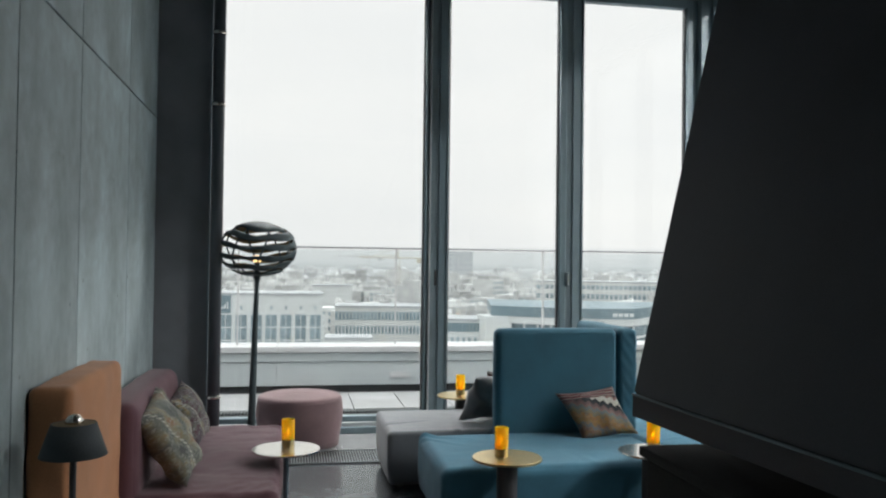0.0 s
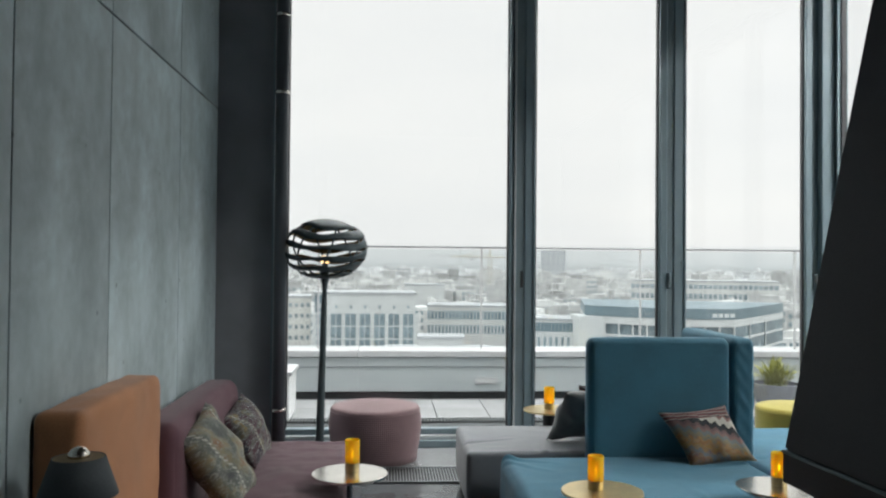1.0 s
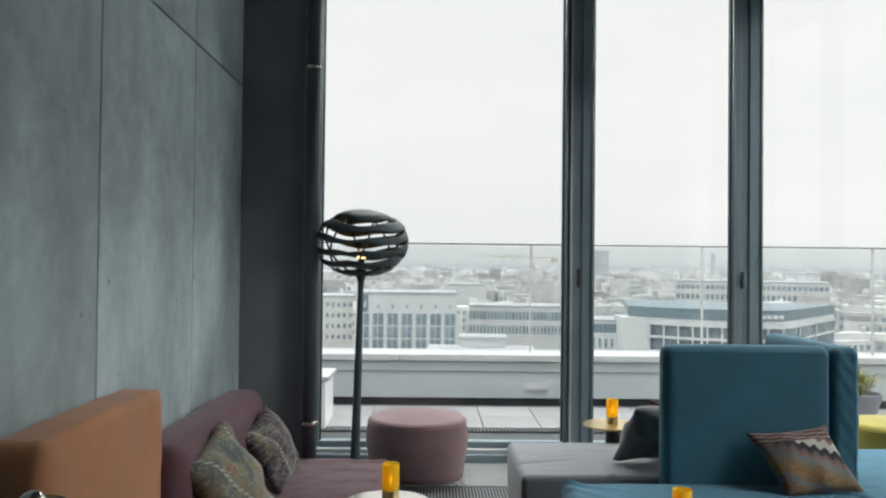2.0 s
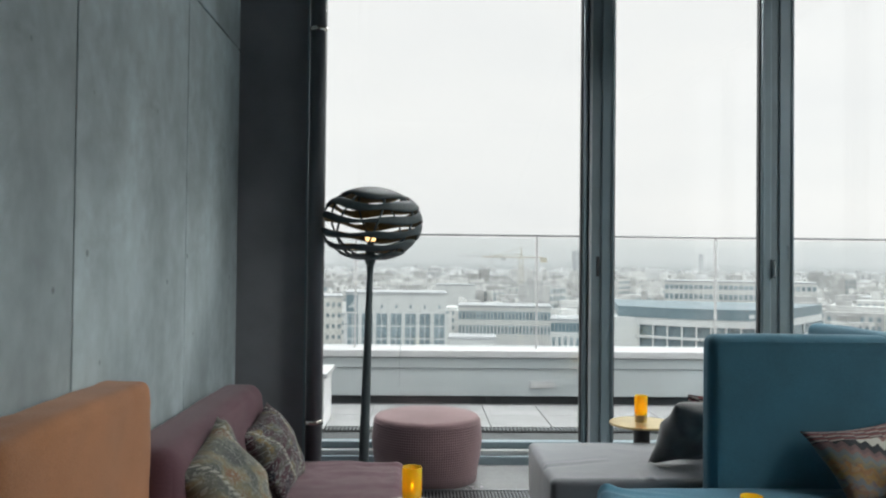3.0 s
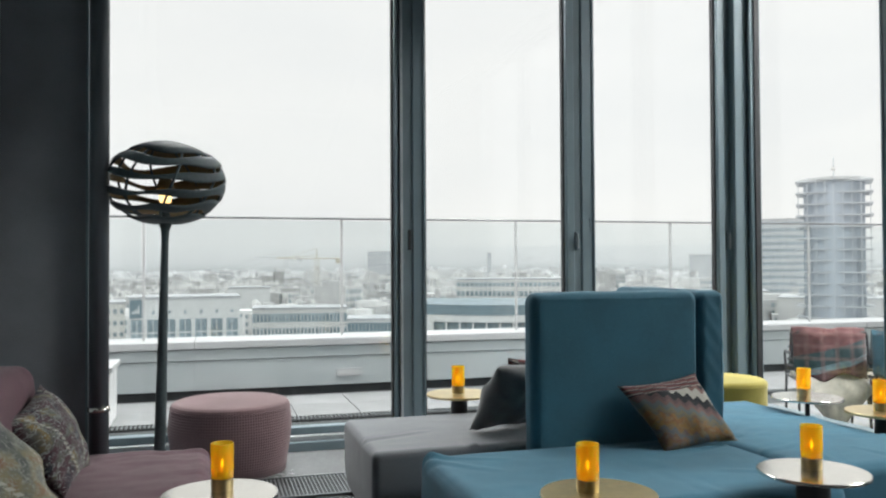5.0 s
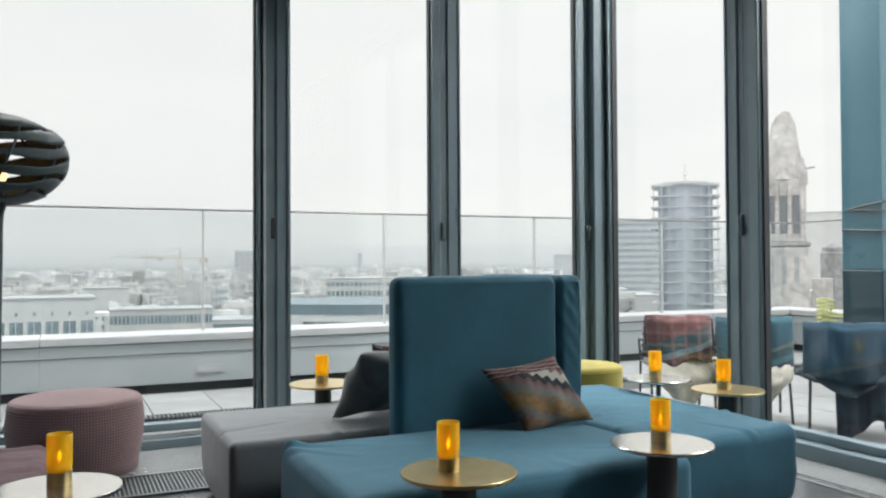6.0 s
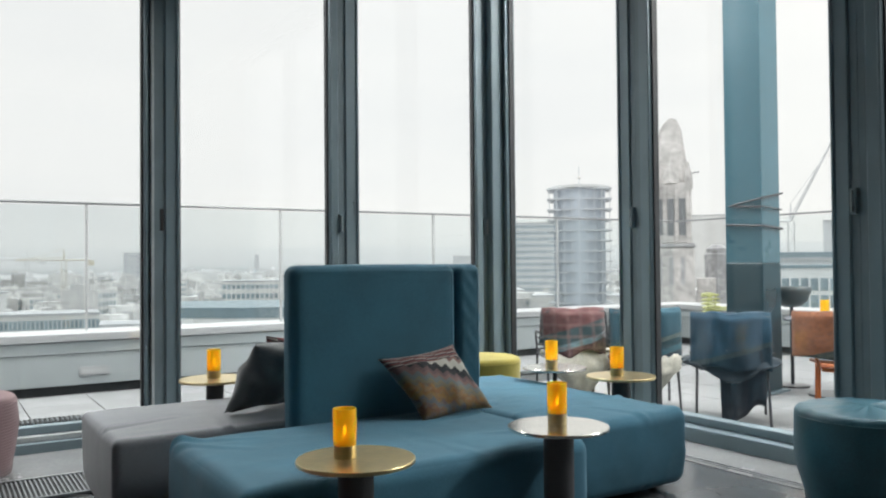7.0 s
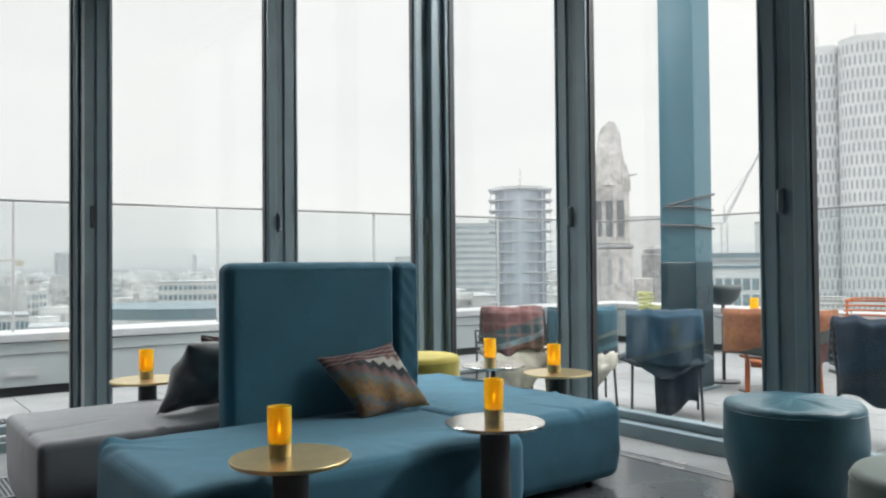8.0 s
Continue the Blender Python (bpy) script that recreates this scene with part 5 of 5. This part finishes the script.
shrub(4.95, 10.35, -0.098, 0.38, 0.42, mat("yellow_green_leaf", (0.26, 0.27, 0.07), 0.7), "yellow green grassy shrub in a terrace pot", 5)


# ---- the city ----
GROUND = -38.0
tagged(part("ground", box(-3500, 3500, 40, 3500, GROUND - 1, GROUND), mat("city_ground", (0.30, 0.31, 0.31), 0.9, grain=0.05, vary=0.2, coarse=0.01, stain=0.2)), "grey streets far below the terrace", "ground", kind="structure")
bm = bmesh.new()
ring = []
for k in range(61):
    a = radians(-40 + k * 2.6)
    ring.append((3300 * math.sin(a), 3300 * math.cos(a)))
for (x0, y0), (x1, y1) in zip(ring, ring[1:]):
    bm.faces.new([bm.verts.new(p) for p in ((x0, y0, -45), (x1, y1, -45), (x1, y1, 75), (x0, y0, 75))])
tagged(part("backdrop", bm, backdrop_mat("painted_mist_distance")), "pale glowing skyline at the horizon with its mist painted on", "backdrop", kind="structure")

M_B = [mat("render_" + str(i), col, 0.85, grain=0.6, vary=0.05, coarse=0.12, stain=0.10) for i, col in enumerate([(0.60, 0.60, 0.59), (0.56, 0.56, 0.56), (0.62, 0.61, 0.58), (0.54, 0.555, 0.57)])]
M_BW = mat("white_facade", (0.64, 0.65, 0.65), 0.8, grain=0.8, vary=0.04, coarse=0.15, stain=0.07)
M_ROOF = mat("grey_roof_felt", (0.42, 0.43, 0.44), 0.85, grain=0.5, vary=0.12, coarse=0.1, stain=0.2)
M_WIN = mat("office_glass", (0.24, 0.30, 0.33), 0.25, grain=0.8, vary=0.2, coarse=0.15, stain=0.25, spread=0.2)
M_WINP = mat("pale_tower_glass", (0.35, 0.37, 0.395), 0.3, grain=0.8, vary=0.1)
M_WIND = mat("dark_fascia_panel", (0.17, 0.23, 0.26), 0.4, grain=0.5, vary=0.05)
# sandstone lightened so that distance haze sits in the colour
M_STONE = mat("hazed_weathered_sandstone", (0.50, 0.48, 0.465), 0.9, grain=0.7, vary=0.2, coarse=0.2, stain=0.25)
M_STONED = mat("sooty_stone", (0.36, 0.36, 0.365), 0.9, grain=0.7, vary=0.2, coarse=0.2, stain=0.2)
# dark colour for slabs on the belfry wall, standing for shade inside openings
M_VOID = mat("shadowed_stone_void", (0.17, 0.18, 0.19), 0.9)
# the netting's pale blue holds distance haze in its base colour
M_HAZEBLUE = mat("hazed_scaffold_netting", (0.46, 0.51, 0.57), 0.8, grain=0.3, vary=0.06, coarse=0.1, stain=0.1)
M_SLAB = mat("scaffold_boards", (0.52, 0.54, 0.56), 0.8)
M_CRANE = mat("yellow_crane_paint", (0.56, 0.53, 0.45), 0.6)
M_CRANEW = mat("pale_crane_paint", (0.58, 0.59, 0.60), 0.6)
EX, EY = 0.0, 1.9


def far(az, d):
    return EX + d * math.sin(radians(az)), EY + d * math.cos(radians(az))


def house(label, az0, az1, d, ztop, depth=18.0, wall=0, rows=(), name="building", roof=M_ROOF, turn=None):
    """A building whose front spans two bearings at a distance; rows: (z0, z1, count, share of width, material)."""
    (xa, ya), (xb, yb) = far(az0, d), far(az1, d)
    w = math.hypot(xb - xa, yb - ya)
    rot = math.atan2(yb - ya, xb - xa)
    h = thing(name, label, "building", ((xa + xb) / 2, (ya + yb) / 2, GROUND), math.degrees(rot))
    wm = M_BW if wall == "w" else M_B[wall] if isinstance(wall, int) else wall
    part("wall", box(-w / 2, w / 2, 0, depth, 0, ztop - GROUND), wm, h)
    part("roof", box(-w / 2 - 0.3, w / 2 + 0.3, -0.3, depth + 0.3, ztop - GROUND, ztop - GROUND + 0.6), roof, h)
    for z0, z1, n, share, m in rows:
        step = w / n
        me = bpy.data.meshes.new("window")
        b = box(-step * share / 2, step * share / 2, -0.12, 0.12, z0 - ztop, z1 - ztop)
        b.to_mesh(me)
        b.free()
        me.materials.append(m)
        for k in range(n):
            piece("window", me, h, (-w / 2 + step * (k + 0.5), 0, ztop - GROUND))
    return h


# white office with tall glazed bays and a dark sign panel
ho = house("white office block with tall glazed bays and a sign panel", -5.15, 1.95, 250, -8.2, 22, "w",
           [(-30, -14.2, 7, 0.74, M_WIN), (-12.6, -11.6, 7, 0.13, M_WIN)])
part("sign_panel", box(-15.3, -11.9, -0.3, 0.0, 24.3, 29.6), M_WIND, ho)
bm = bmesh.new()
for k, (a, b) in enumerate(((25.6, 26.3), (25.6, 27.0), (25.6, 27.8))):
    x = -14.7 + k * 0.75
    v = [bm.verts.new(p) for p in ((x, -0.34, a), (x + 0.55, -0.34, a), (x + 0.55, -0.34, b), (x + 0.2, -0.34, b))]
    bm.faces.new(v)
part("sign_mark", bm, M_BW, ho, "three pale slanted bars")
for k in range(7):
    x = -15.6 + (k + 0.5) * 4.44
    part("mullion", box(x - 0.09, x + 0.09, -0.22, -0.1, 8, 23.8), M_BW, ho)
    for z in (12.0, 15.9, 19.8):
        part("transom", box(x - 1.6, x + 1.6, -0.2, -0.1, z, z + 0.35), M_BW, ho)
for k in range(8):
    x = -15.8 + k * 4.52
    part("pier", box(x - 0.35, x + 0.35, -0.4, 0.0, 0, 24.0), M_BW, ho)
house("cream apartment block with rows of small windows", -8.6, -5.4, 265, -10, 20, 2, [(z, z + 1.3, 8, 0.5, M_WIN) for z in (-13, -16.5, -20, -23.5)])
house("low office with a long window strip", 2.8, 9.3, 290, -14, 20, 0, [(-18.5, -15.6, 26, 0.8, M_WIN), (-23.5, -20.6, 26, 0.6, M_WIN)])
house("white rendered house with small paired windows", 9.3, 13.4, 225, -14, 16, "w", [(-17.0, -14.6, 16, 0.9, M_WIND), (-21.2, -18.6, 10, 0.42, M_WIN), (-26, -23.4, 10, 0.42, M_WIN)])
house("pale flat roofed building with rooftop plant", -0.2, 7.5, 170, -17.6, 14, 1)
house("pale rooftop plant room with vents", 2.2, 5.4, 178, -15.2, 8, "w")
house("pale low wing with flat roof", -7.5, -3.6, 160, -18.3, 12, "w")
house("pale hall with vaulted roof", 1.2, 4.0, 400, -9.5, 18, "w")


def curved_office():
    h = thing("building", "curved office building with dark fascia and window bands", "building", (0, 0, GROUND))
    d, segs = 222.0, 26
    pts = []
    for k in range(segs + 1):
        t = k / segs
        az = 13.9 + 12.3 * t
        dd = d - 8 * math.sin(math.pi * min(1, t * 1.0)) + (34 * max(0, t - 0.80) ** 1.4 * 8)
        pts.append(far(az, dd))
    back = [far(26.8, 262), far(13.6, 262)]

    def belt(z0, z1, out, m, nm, cap=True):
        bm = bmesh.new()
        ring = []
        for x, y in pts:
            L = math.hypot(x, y)
            ring.append((x - out * x / L, y - out * y / L))
        ring += back
        a = [bm.verts.new((x, y, z0 - GROUND)) for x, y in ring]
        b = [bm.verts.new((x, y, z1 - GROUND)) for x, y in ring]
        n = len(ring)
        for i in range(n):
            bm.faces.new((a[i], a[(i + 1) % n], b[(i + 1) % n], b[i]))
        bm.faces.new(b)
        bmesh.ops.recalc_face_normals(bm, faces=bm.faces[:])
        part(nm, bm, m, h)
    belt(-12.1, -9.6, 0.5, M_WIND, "fascia")
    belt(-9.6, -9.4, 0.6, M_WIND, "roof_edge")
    belt(-14.0, -12.1, 0.3, M_BW, "spandrel")
    for z, tall in ((-16.8, 2.8), (-20.6, 3.2), (-25.0, 3.8)):
        belt(z, z + tall, -0.6, M_WIN, "window_band")
        belt(z - 0.6, z, 0.5, M_BW, "spandrel")
        for k in range(1, segs, 2):
            x, y = pts[k]
            L = math.hypot(x, y)
            part("mullion", box(x - 0.12, x + 0.12, y - 0.4, y + 0.5, z - GROUND, z + tall - GROUND), M_BW, h)
    belt(-38, -27.0, 0, M_BW, "lower_wall")
    x, y = pts[1]
    part("stair_block", box(x - 4.0, x + 3.2, y - 2.5, y + 8, 0, -12.2 - GROUND), M_BW, h)
    # unreadable sign as plain bars
    bx, by = far(23.2, 212.5)
    for k in range(4):
        part("sign_bar", box(bx - 3 + k * 1.5, bx - 1.9 + k * 1.5, by - 0.2, by, -11.3 - GROUND, -10.4 - GROUND), M_BW, h)
    return h


curved_office()


def ringed_tower():
    x, y = far(41.9, 330)
    t = thing("tower", "octagonal church tower wrapped in scaffold with projecting decks", "tower", (x, y, GROUND), -42)
    top = 31.0 - GROUND
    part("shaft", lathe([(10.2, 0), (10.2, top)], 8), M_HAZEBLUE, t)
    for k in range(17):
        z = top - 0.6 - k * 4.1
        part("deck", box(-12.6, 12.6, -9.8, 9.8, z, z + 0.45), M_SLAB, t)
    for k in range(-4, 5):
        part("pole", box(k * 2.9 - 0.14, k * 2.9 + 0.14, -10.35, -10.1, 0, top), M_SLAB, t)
    part("crown", lathe([(12.0, top), (12.2, top + 1.0), (0, top + 1.8)], 8), M_BW, t)
    part("mast", tube([(0, 0, top), (0, 0, top + 9)], 0.22, 6), M_SLAB, t)
    part("ball", lathe([(0, top + 4.0), (0.9, top + 4.8), (0, top + 5.6)], 12), M_STONE, t)


ringed_tower()


def church_ruin():
    x, y = far(48.1, 280)
    c = thing("church_tower", "ruined stone church tower with a broken spire", "church", (x, y, GROUND), -50)
    z = lambda v: v - GROUND
    part("lower_tower", box(-7.2, 7.2, -7.2, 7.2, 0, z(6), 0.4), M_STONE, c)
    part("gallery", box(-7.6, 7.6, -7.6, 7.6, z(6.2), z(7.4), 0.2), M_STONED, c)
    part("belfry", box(-6.4, 6.4, -6.4, 6.4, z(7.5), z(27), 0.3), M_STONE, c)
    for dx in (-3.6, 0.0, 3.6):
        part("belfry_opening", box(dx - 1.0, dx + 1.0, -6.6, -6.38, z(10), z(22)), M_VOID, c)
        part("belfry_opening", box(-6.6, -6.38, dx - 1.0, dx + 1.0, z(10), z(22)), M_VOID, c)
        part("buttress", box(dx + 1.4, dx + 2.2, -6.9, -6.4, z(7.5), z(26)), M_STONE, c)
        part("lower_window", box(dx - 0.7, dx + 0.7, -7.4, -7.18, z(-6), z(3)), M_STONED, c)
    for sx in (-1, 1):
        for sy in (-1, 1):
            part("pinnacle", lathe([(1.3, z(26)), (1.3, z(29)), (0.15, z(34))], 8, at=(sx * 5.6, sy * 5.6, 0)), M_STONE, c)
        part("gable", lathe([(3.4, z(27)), (0.2, z(35))], 4, at=(0, sx * 5.0, 0)), M_STONE, c)
    bm = bmesh.new()
    prof = [(6.2, 27), (5.2, 34), (4.1, 41), (3.5, 45.5), (2.9, 48.8)]
    rings = []
    rnd = random.Random(4)
    for i, (r, zz) in enumerate(prof):
        last = i == len(prof) - 1
        rings.append([bm.verts.new((r * math.cos(k * math.pi / 4), r * math.sin(k * math.pi / 4), z(zz) + (rnd.uniform(-2.6, 0.4) if last else 0))) for k in range(8)])
    for i in range(len(rings) - 1):
        for k in range(8):
            bm.faces.new((rings[i][k], rings[i][(k + 1) % 8], rings[i + 1][(k + 1) % 8], rings[i + 1][k]))
    bm.faces.new(rings[-1])
    part("broken_spire", bm, M_STONE, c)
    bm = tube([(4.5, -4.5, z(30)), (9.0, -6.5, z(30.4))], 0.25, 6)
    part("gargoyle", bm, M_STONED, c)
    x, y = far(51.0, 300)
    d = thing("church_stub", "dark ruined church stair turret", "church", (x, y, GROUND), -50)
    part("turret", lathe([(4.2, 0), (4.2, z(4)), (3.6, z(4.4)), (3.6, z(6)), (1.6, z(7.5))], 8), M_STONED, d)
    x, y = far(50.3, 285)
    d = thing("church_nave", "pale buttress of the ruined church", "church", (x, y, GROUND), -50)
    part("wall", box(-3.0, 3.0, -4, 4, 0, z(-4), 0.3), M_STONE, d)


church_ruin()


def twin_tower(az, d, w, ztop, label):
    x, y = far(az, d)
    t = thing("tower_block", label, "high-rise", (x, y, GROUND), -az)
    r = w * 0.32
    outline = []
    for cx, cy, a0 in ((w / 2 - r, -w / 2 + r, -90), (w / 2 - r, w / 2 - r, 0), (-w / 2 + r, w / 2 - r, 90), (-w / 2 + r, -w / 2 + r, 180)):
        for k in range(8):
            a = radians(a0 + k * 90 / 7)
            outline.append((cx + r * math.cos(a), cy + r * math.sin(a)))
    top = ztop - GROUND
    bm = bmesh.new()
    a = [bm.verts.new((px, py, 0)) for px, py in outline]
    b = [bm.verts.new((px, py, top)) for px, py in outline]
    n = len(outline)
    for i in range(n):
        bm.faces.new((a[i], a[(i + 1) % n], b[(i + 1) % n], b[i]))
    bm.faces.new(b)
    part("wall", bm, M_BW, t)
    # tall narrow windows, floor by floor, shifted every second floor
    bm = bmesh.new()
    per = [math.dist(outline[i], outline[(i + 1) % n]) for i in range(n)]
    total = sum(per)
    count = int(total / 1.5)
    for fl in range(int(top / 4.0)):
        z0 = top - 5.2 - fl * 4.0
        for k in range(count):
            s = ((k + 0.5 * (fl % 2)) / count * total) % total
            i = 0
            while s > per[i]:
                s -= per[i]
                i += 1
            p, q = Vector(outline[i]), Vector(outline[(i + 1) % n])
            dr = (q - p).normalized()
            c = p + dr * s
            if c.y > w * 0.3:
                continue
            nr = Vector((dr.y, -dr.x)) * 0.06
            e = dr * 0.30
            v = [bm.verts.new((*(c + nr + sg * e), zz)) for sg, zz in ((-1, z0), (1, z0), (1, z0 + 2.9), (-1, z0 + 2.9))]
            bm.faces.new(v)
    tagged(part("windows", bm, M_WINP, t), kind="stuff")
    part("roof", box(-w * 0.3, w * 0.3, -w * 0.3, w * 0.3, top, top + 1.2), M_BW, t)
    part("mast", tube([(-w * 0.2, 0, top), (-w * 0.2, 0, top + 6)], 0.15, 6), M_SLAB, t)


twin_tower(61.85, 305, 11.0, 73.0, "white high-rise with rounded corners and slim windows")
twin_tower(64.3, 300, 17.5, 73.5, "wider white high-rise with rounded corners and slim windows")
house("grey slab block with many window rows", 36.6, 41.0, 520, 27, 20, 3, [(z, z + 1.8, 22, 0.6, M_WIN) for z in range(24, -24, -4)])
house("tall pale slab block in mist", 49.0, 51.6, 560, 32, 20, 0)
house("white office block with gridded windows", 53.2, 59.5, 190, -0.2, 20, "w", [(z, z + 2.6, 11, 0.78, M_WIN) for z in (-5.0, -8.6, -12.2, -15.8)], roof=M_WIND)
part("roof_storey", box(-10, 10, 2, 16, 38, 41.5), M_WIND, house("office block with set-back storey", 53.5, 60.5, 215, 1.6, 20, 3))
house("grey block beside the road", 57.5, 60.5, 420, 20, 20, 3)
house("low grey hall with flat roof", 38.5, 48.5, 380, -14, 30, 1)
house("long grey hall with window row", 29, 38, 430, -13, 30, 0, [(-18, -15, 20, 0.6, M_WIN)])
house("grey glazed hall with bright roof", 17, 26.5, 420, -6.5, 30, 0, [(-10, -8, 30, 0.7, M_WIN), (-15, -12.5, 30, 0.7, M_WIN)])
house("pale high-rise far in the mist", 10.75, 12.5, 1500, 26, 40, 3, [(z, z + 4, 5, 0.4, M_ROOF) for z in range(18, -30, -9)])
house("slender tower far in the mist", 19.2, 19.5, 1700, 24, 10, 3)
house("wide hall far in the mist", 33.0, 36.0, 800, 9, 40, 3)


def crane(az, d, top, label, material, jib, counter, slope=0.0, turn=0.0):
    x, y = far(az, d)
    c = thing("crane", label, "crane", (x, y, GROUND), -az + turn)
    h = top - GROUND
    for sx in (-1, 1):
        for sy in (-1, 1):
            part("mast_leg", tube([(sx, sy, 0), (sx, sy, h)], 0.22, 4), material, c)
    for k in range(int(h / 4)):
        s = 1 if k % 2 else -1
        part("brace", tube([(-s, -1, k * 4), (s, -1, k * 4 + 4)], 0.12, 4), material, c)
    part("tower_head", tube([(0, 0, h), (0, 0, h + 6)], 0.5, 4, r_end=0.2), material, c)
    e = Vector((jib, 0, h + jib * slope))
    part("jib", tube([(0, 0, h), e], 0.35, 4, r_end=0.22), material, c)
    part("jib_chord", tube([(0, 0, h + 1.6), (e.x, 0, e.z + 0.4)], 0.2, 4), material, c)
    part("counter_jib", tube([(0, 0, h), (-counter, 0, h)], 0.35, 4), material, c)
    part("counterweight", box(-counter - 2, -counter + 2, -1, 1, h - 3, h), material, c)
    part("stay", tube([(0, 0, h + 6), (e.x * 0.7, 0, h + jib * 0.7 * slope + 0.6)], 0.12, 4), material, c)


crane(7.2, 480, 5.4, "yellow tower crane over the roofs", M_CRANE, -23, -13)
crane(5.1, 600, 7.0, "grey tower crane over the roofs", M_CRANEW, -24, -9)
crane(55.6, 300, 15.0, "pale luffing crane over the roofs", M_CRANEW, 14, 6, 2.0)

# roofs of the quarter, in blocks; the farthest carry haze as a paler base colour
rnd = random.Random(11)
windows = []
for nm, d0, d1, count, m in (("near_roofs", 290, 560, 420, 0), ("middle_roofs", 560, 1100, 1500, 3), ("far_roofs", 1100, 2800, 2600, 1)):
    blocks = []
    for k in range(count):
        d = math.sqrt(rnd.uniform(d0 ** 2, d1 ** 2))
        x, y = far(rnd.uniform(-14, 75), d)
        w, dp = rnd.uniform(8, 28), rnd.uniform(8, 18)
        h = rnd.uniform(12, 22) + (rnd.uniform(0, 13) if rnd.random() < 0.10 else 0)
        a = rnd.choice((0.2, 0.35, -0.6, 0.9))
        blocks.append(((x, y, GROUND + h / 2), (w, dp, h), a))
        # set-back attics, lift heads, chimneys and a row of windows on the front
        if rnd.random() < 0.6:
            blocks.append(((x, y, GROUND + h + 1.2), (w * 0.9, dp * 0.55, 2.4), a))
        for q in range(rnd.randint(1, 4)):
            u, hh = rnd.uniform(-0.4, 0.4) * w, rnd.uniform(1.0, 4.0)
            blocks.append(((x + u * math.cos(a), y + u * math.sin(a), GROUND + h + hh / 2 + 1), (rnd.uniform(1, 4), rnd.uniform(1, 3), hh), a))
        if d < 700:
            for q in range(int(w / 3)):
                u = -w / 2 + 1.5 + q * 3
                for lev in range(3):
                    windows.append(((x + u * math.cos(a) + dp / 2 * math.sin(a), y + u * math.sin(a) - dp / 2 * math.cos(a), GROUND + h - 2.5 - lev * 3.4), (1.3, 0.3, 1.8), a))
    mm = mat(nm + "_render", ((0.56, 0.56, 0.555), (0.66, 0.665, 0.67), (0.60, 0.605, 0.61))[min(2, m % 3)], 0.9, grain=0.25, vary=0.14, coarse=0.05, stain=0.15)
    nt = mm.node_tree
    geo = nt.nodes.new("ShaderNodeNewGeometry")
    rr = nt.nodes.new("ShaderNodeMapRange")
    rr.inputs[3].default_value, rr.inputs[4].default_value = 0.68, 1.25
    sc = nt.nodes.new("ShaderNodeVectorMath")
    sc.operation = "SCALE"
    p = nt.nodes["Principled BSDF"]
    nt.links.new(geo.outputs["Random Per Island"], rr.inputs[0])
    nt.links.new(p.inputs["Base Color"].links[0].from_socket, sc.inputs[0])
    nt.links.new(rr.outputs[0], sc.inputs["Scale"])
    nt.links.new(sc.outputs[0], p.inputs["Base Color"])
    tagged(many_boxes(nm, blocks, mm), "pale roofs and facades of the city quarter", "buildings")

tagged(many_boxes("far_windows", windows, M_WIN), "small dark windows of the city quarter", "windows")

# ---- pieces: terrace paving and the fields of the concrete wall ----
me = bpy.data.meshes.new("tile")
b = box(-0.297, 0.297, -0.297, 0.297, -0.03, 0.0, 0.004, 1)
b.to_mesh(me)
b.free()
me.materials.append(M_TILE)
paving = thing("pavement", "grey concrete paving tiles of the roof terrace", "paving", kind="structure")
for j in range(-16, 9):
    for i in range(-5, 17):
        x, y = 0.34 + 0.6 * i, 9.0 - 0.0 + 0.6 * (j - 0) - 3.0 if j < 5 else 9.0 + 0.6 * (j - 5)
        if j >= 5:
            y = 9.76 + 0.6 * (j - 5)
            if y > 10.6:
                continue
        if x < 4.75 and y < 8.0:
            continue
        if x > 9.85 or x < -2.2 or y < 2.0:
            continue
        piece("tile", me, paving, (x, y, -0.098 + 0.001 * ((i * 7 + j * 3) % 3)))
for y0, y1 in ((-4.0, -2.1), (-2.1, -0.05), (-0.05, 1.0), (1.0, 2.05), (2.05, 3.045), (3.045, 3.93), (3.93, 5.05), (5.05, 6.03)):
    for z0, z1 in ((0.0, 2.648), (2.658, 4.62)):
        bm = box(-0.014, 0.0, -(y1 - y0) / 2 + 0.005, (y1 - y0) / 2 - 0.005, 0, z1 - z0, 0.002, 1)
        ob = part("panel", bm, M_CONCRETE, wall_w)
        ob.location = (WX, (y0 + y1) / 2, z0)
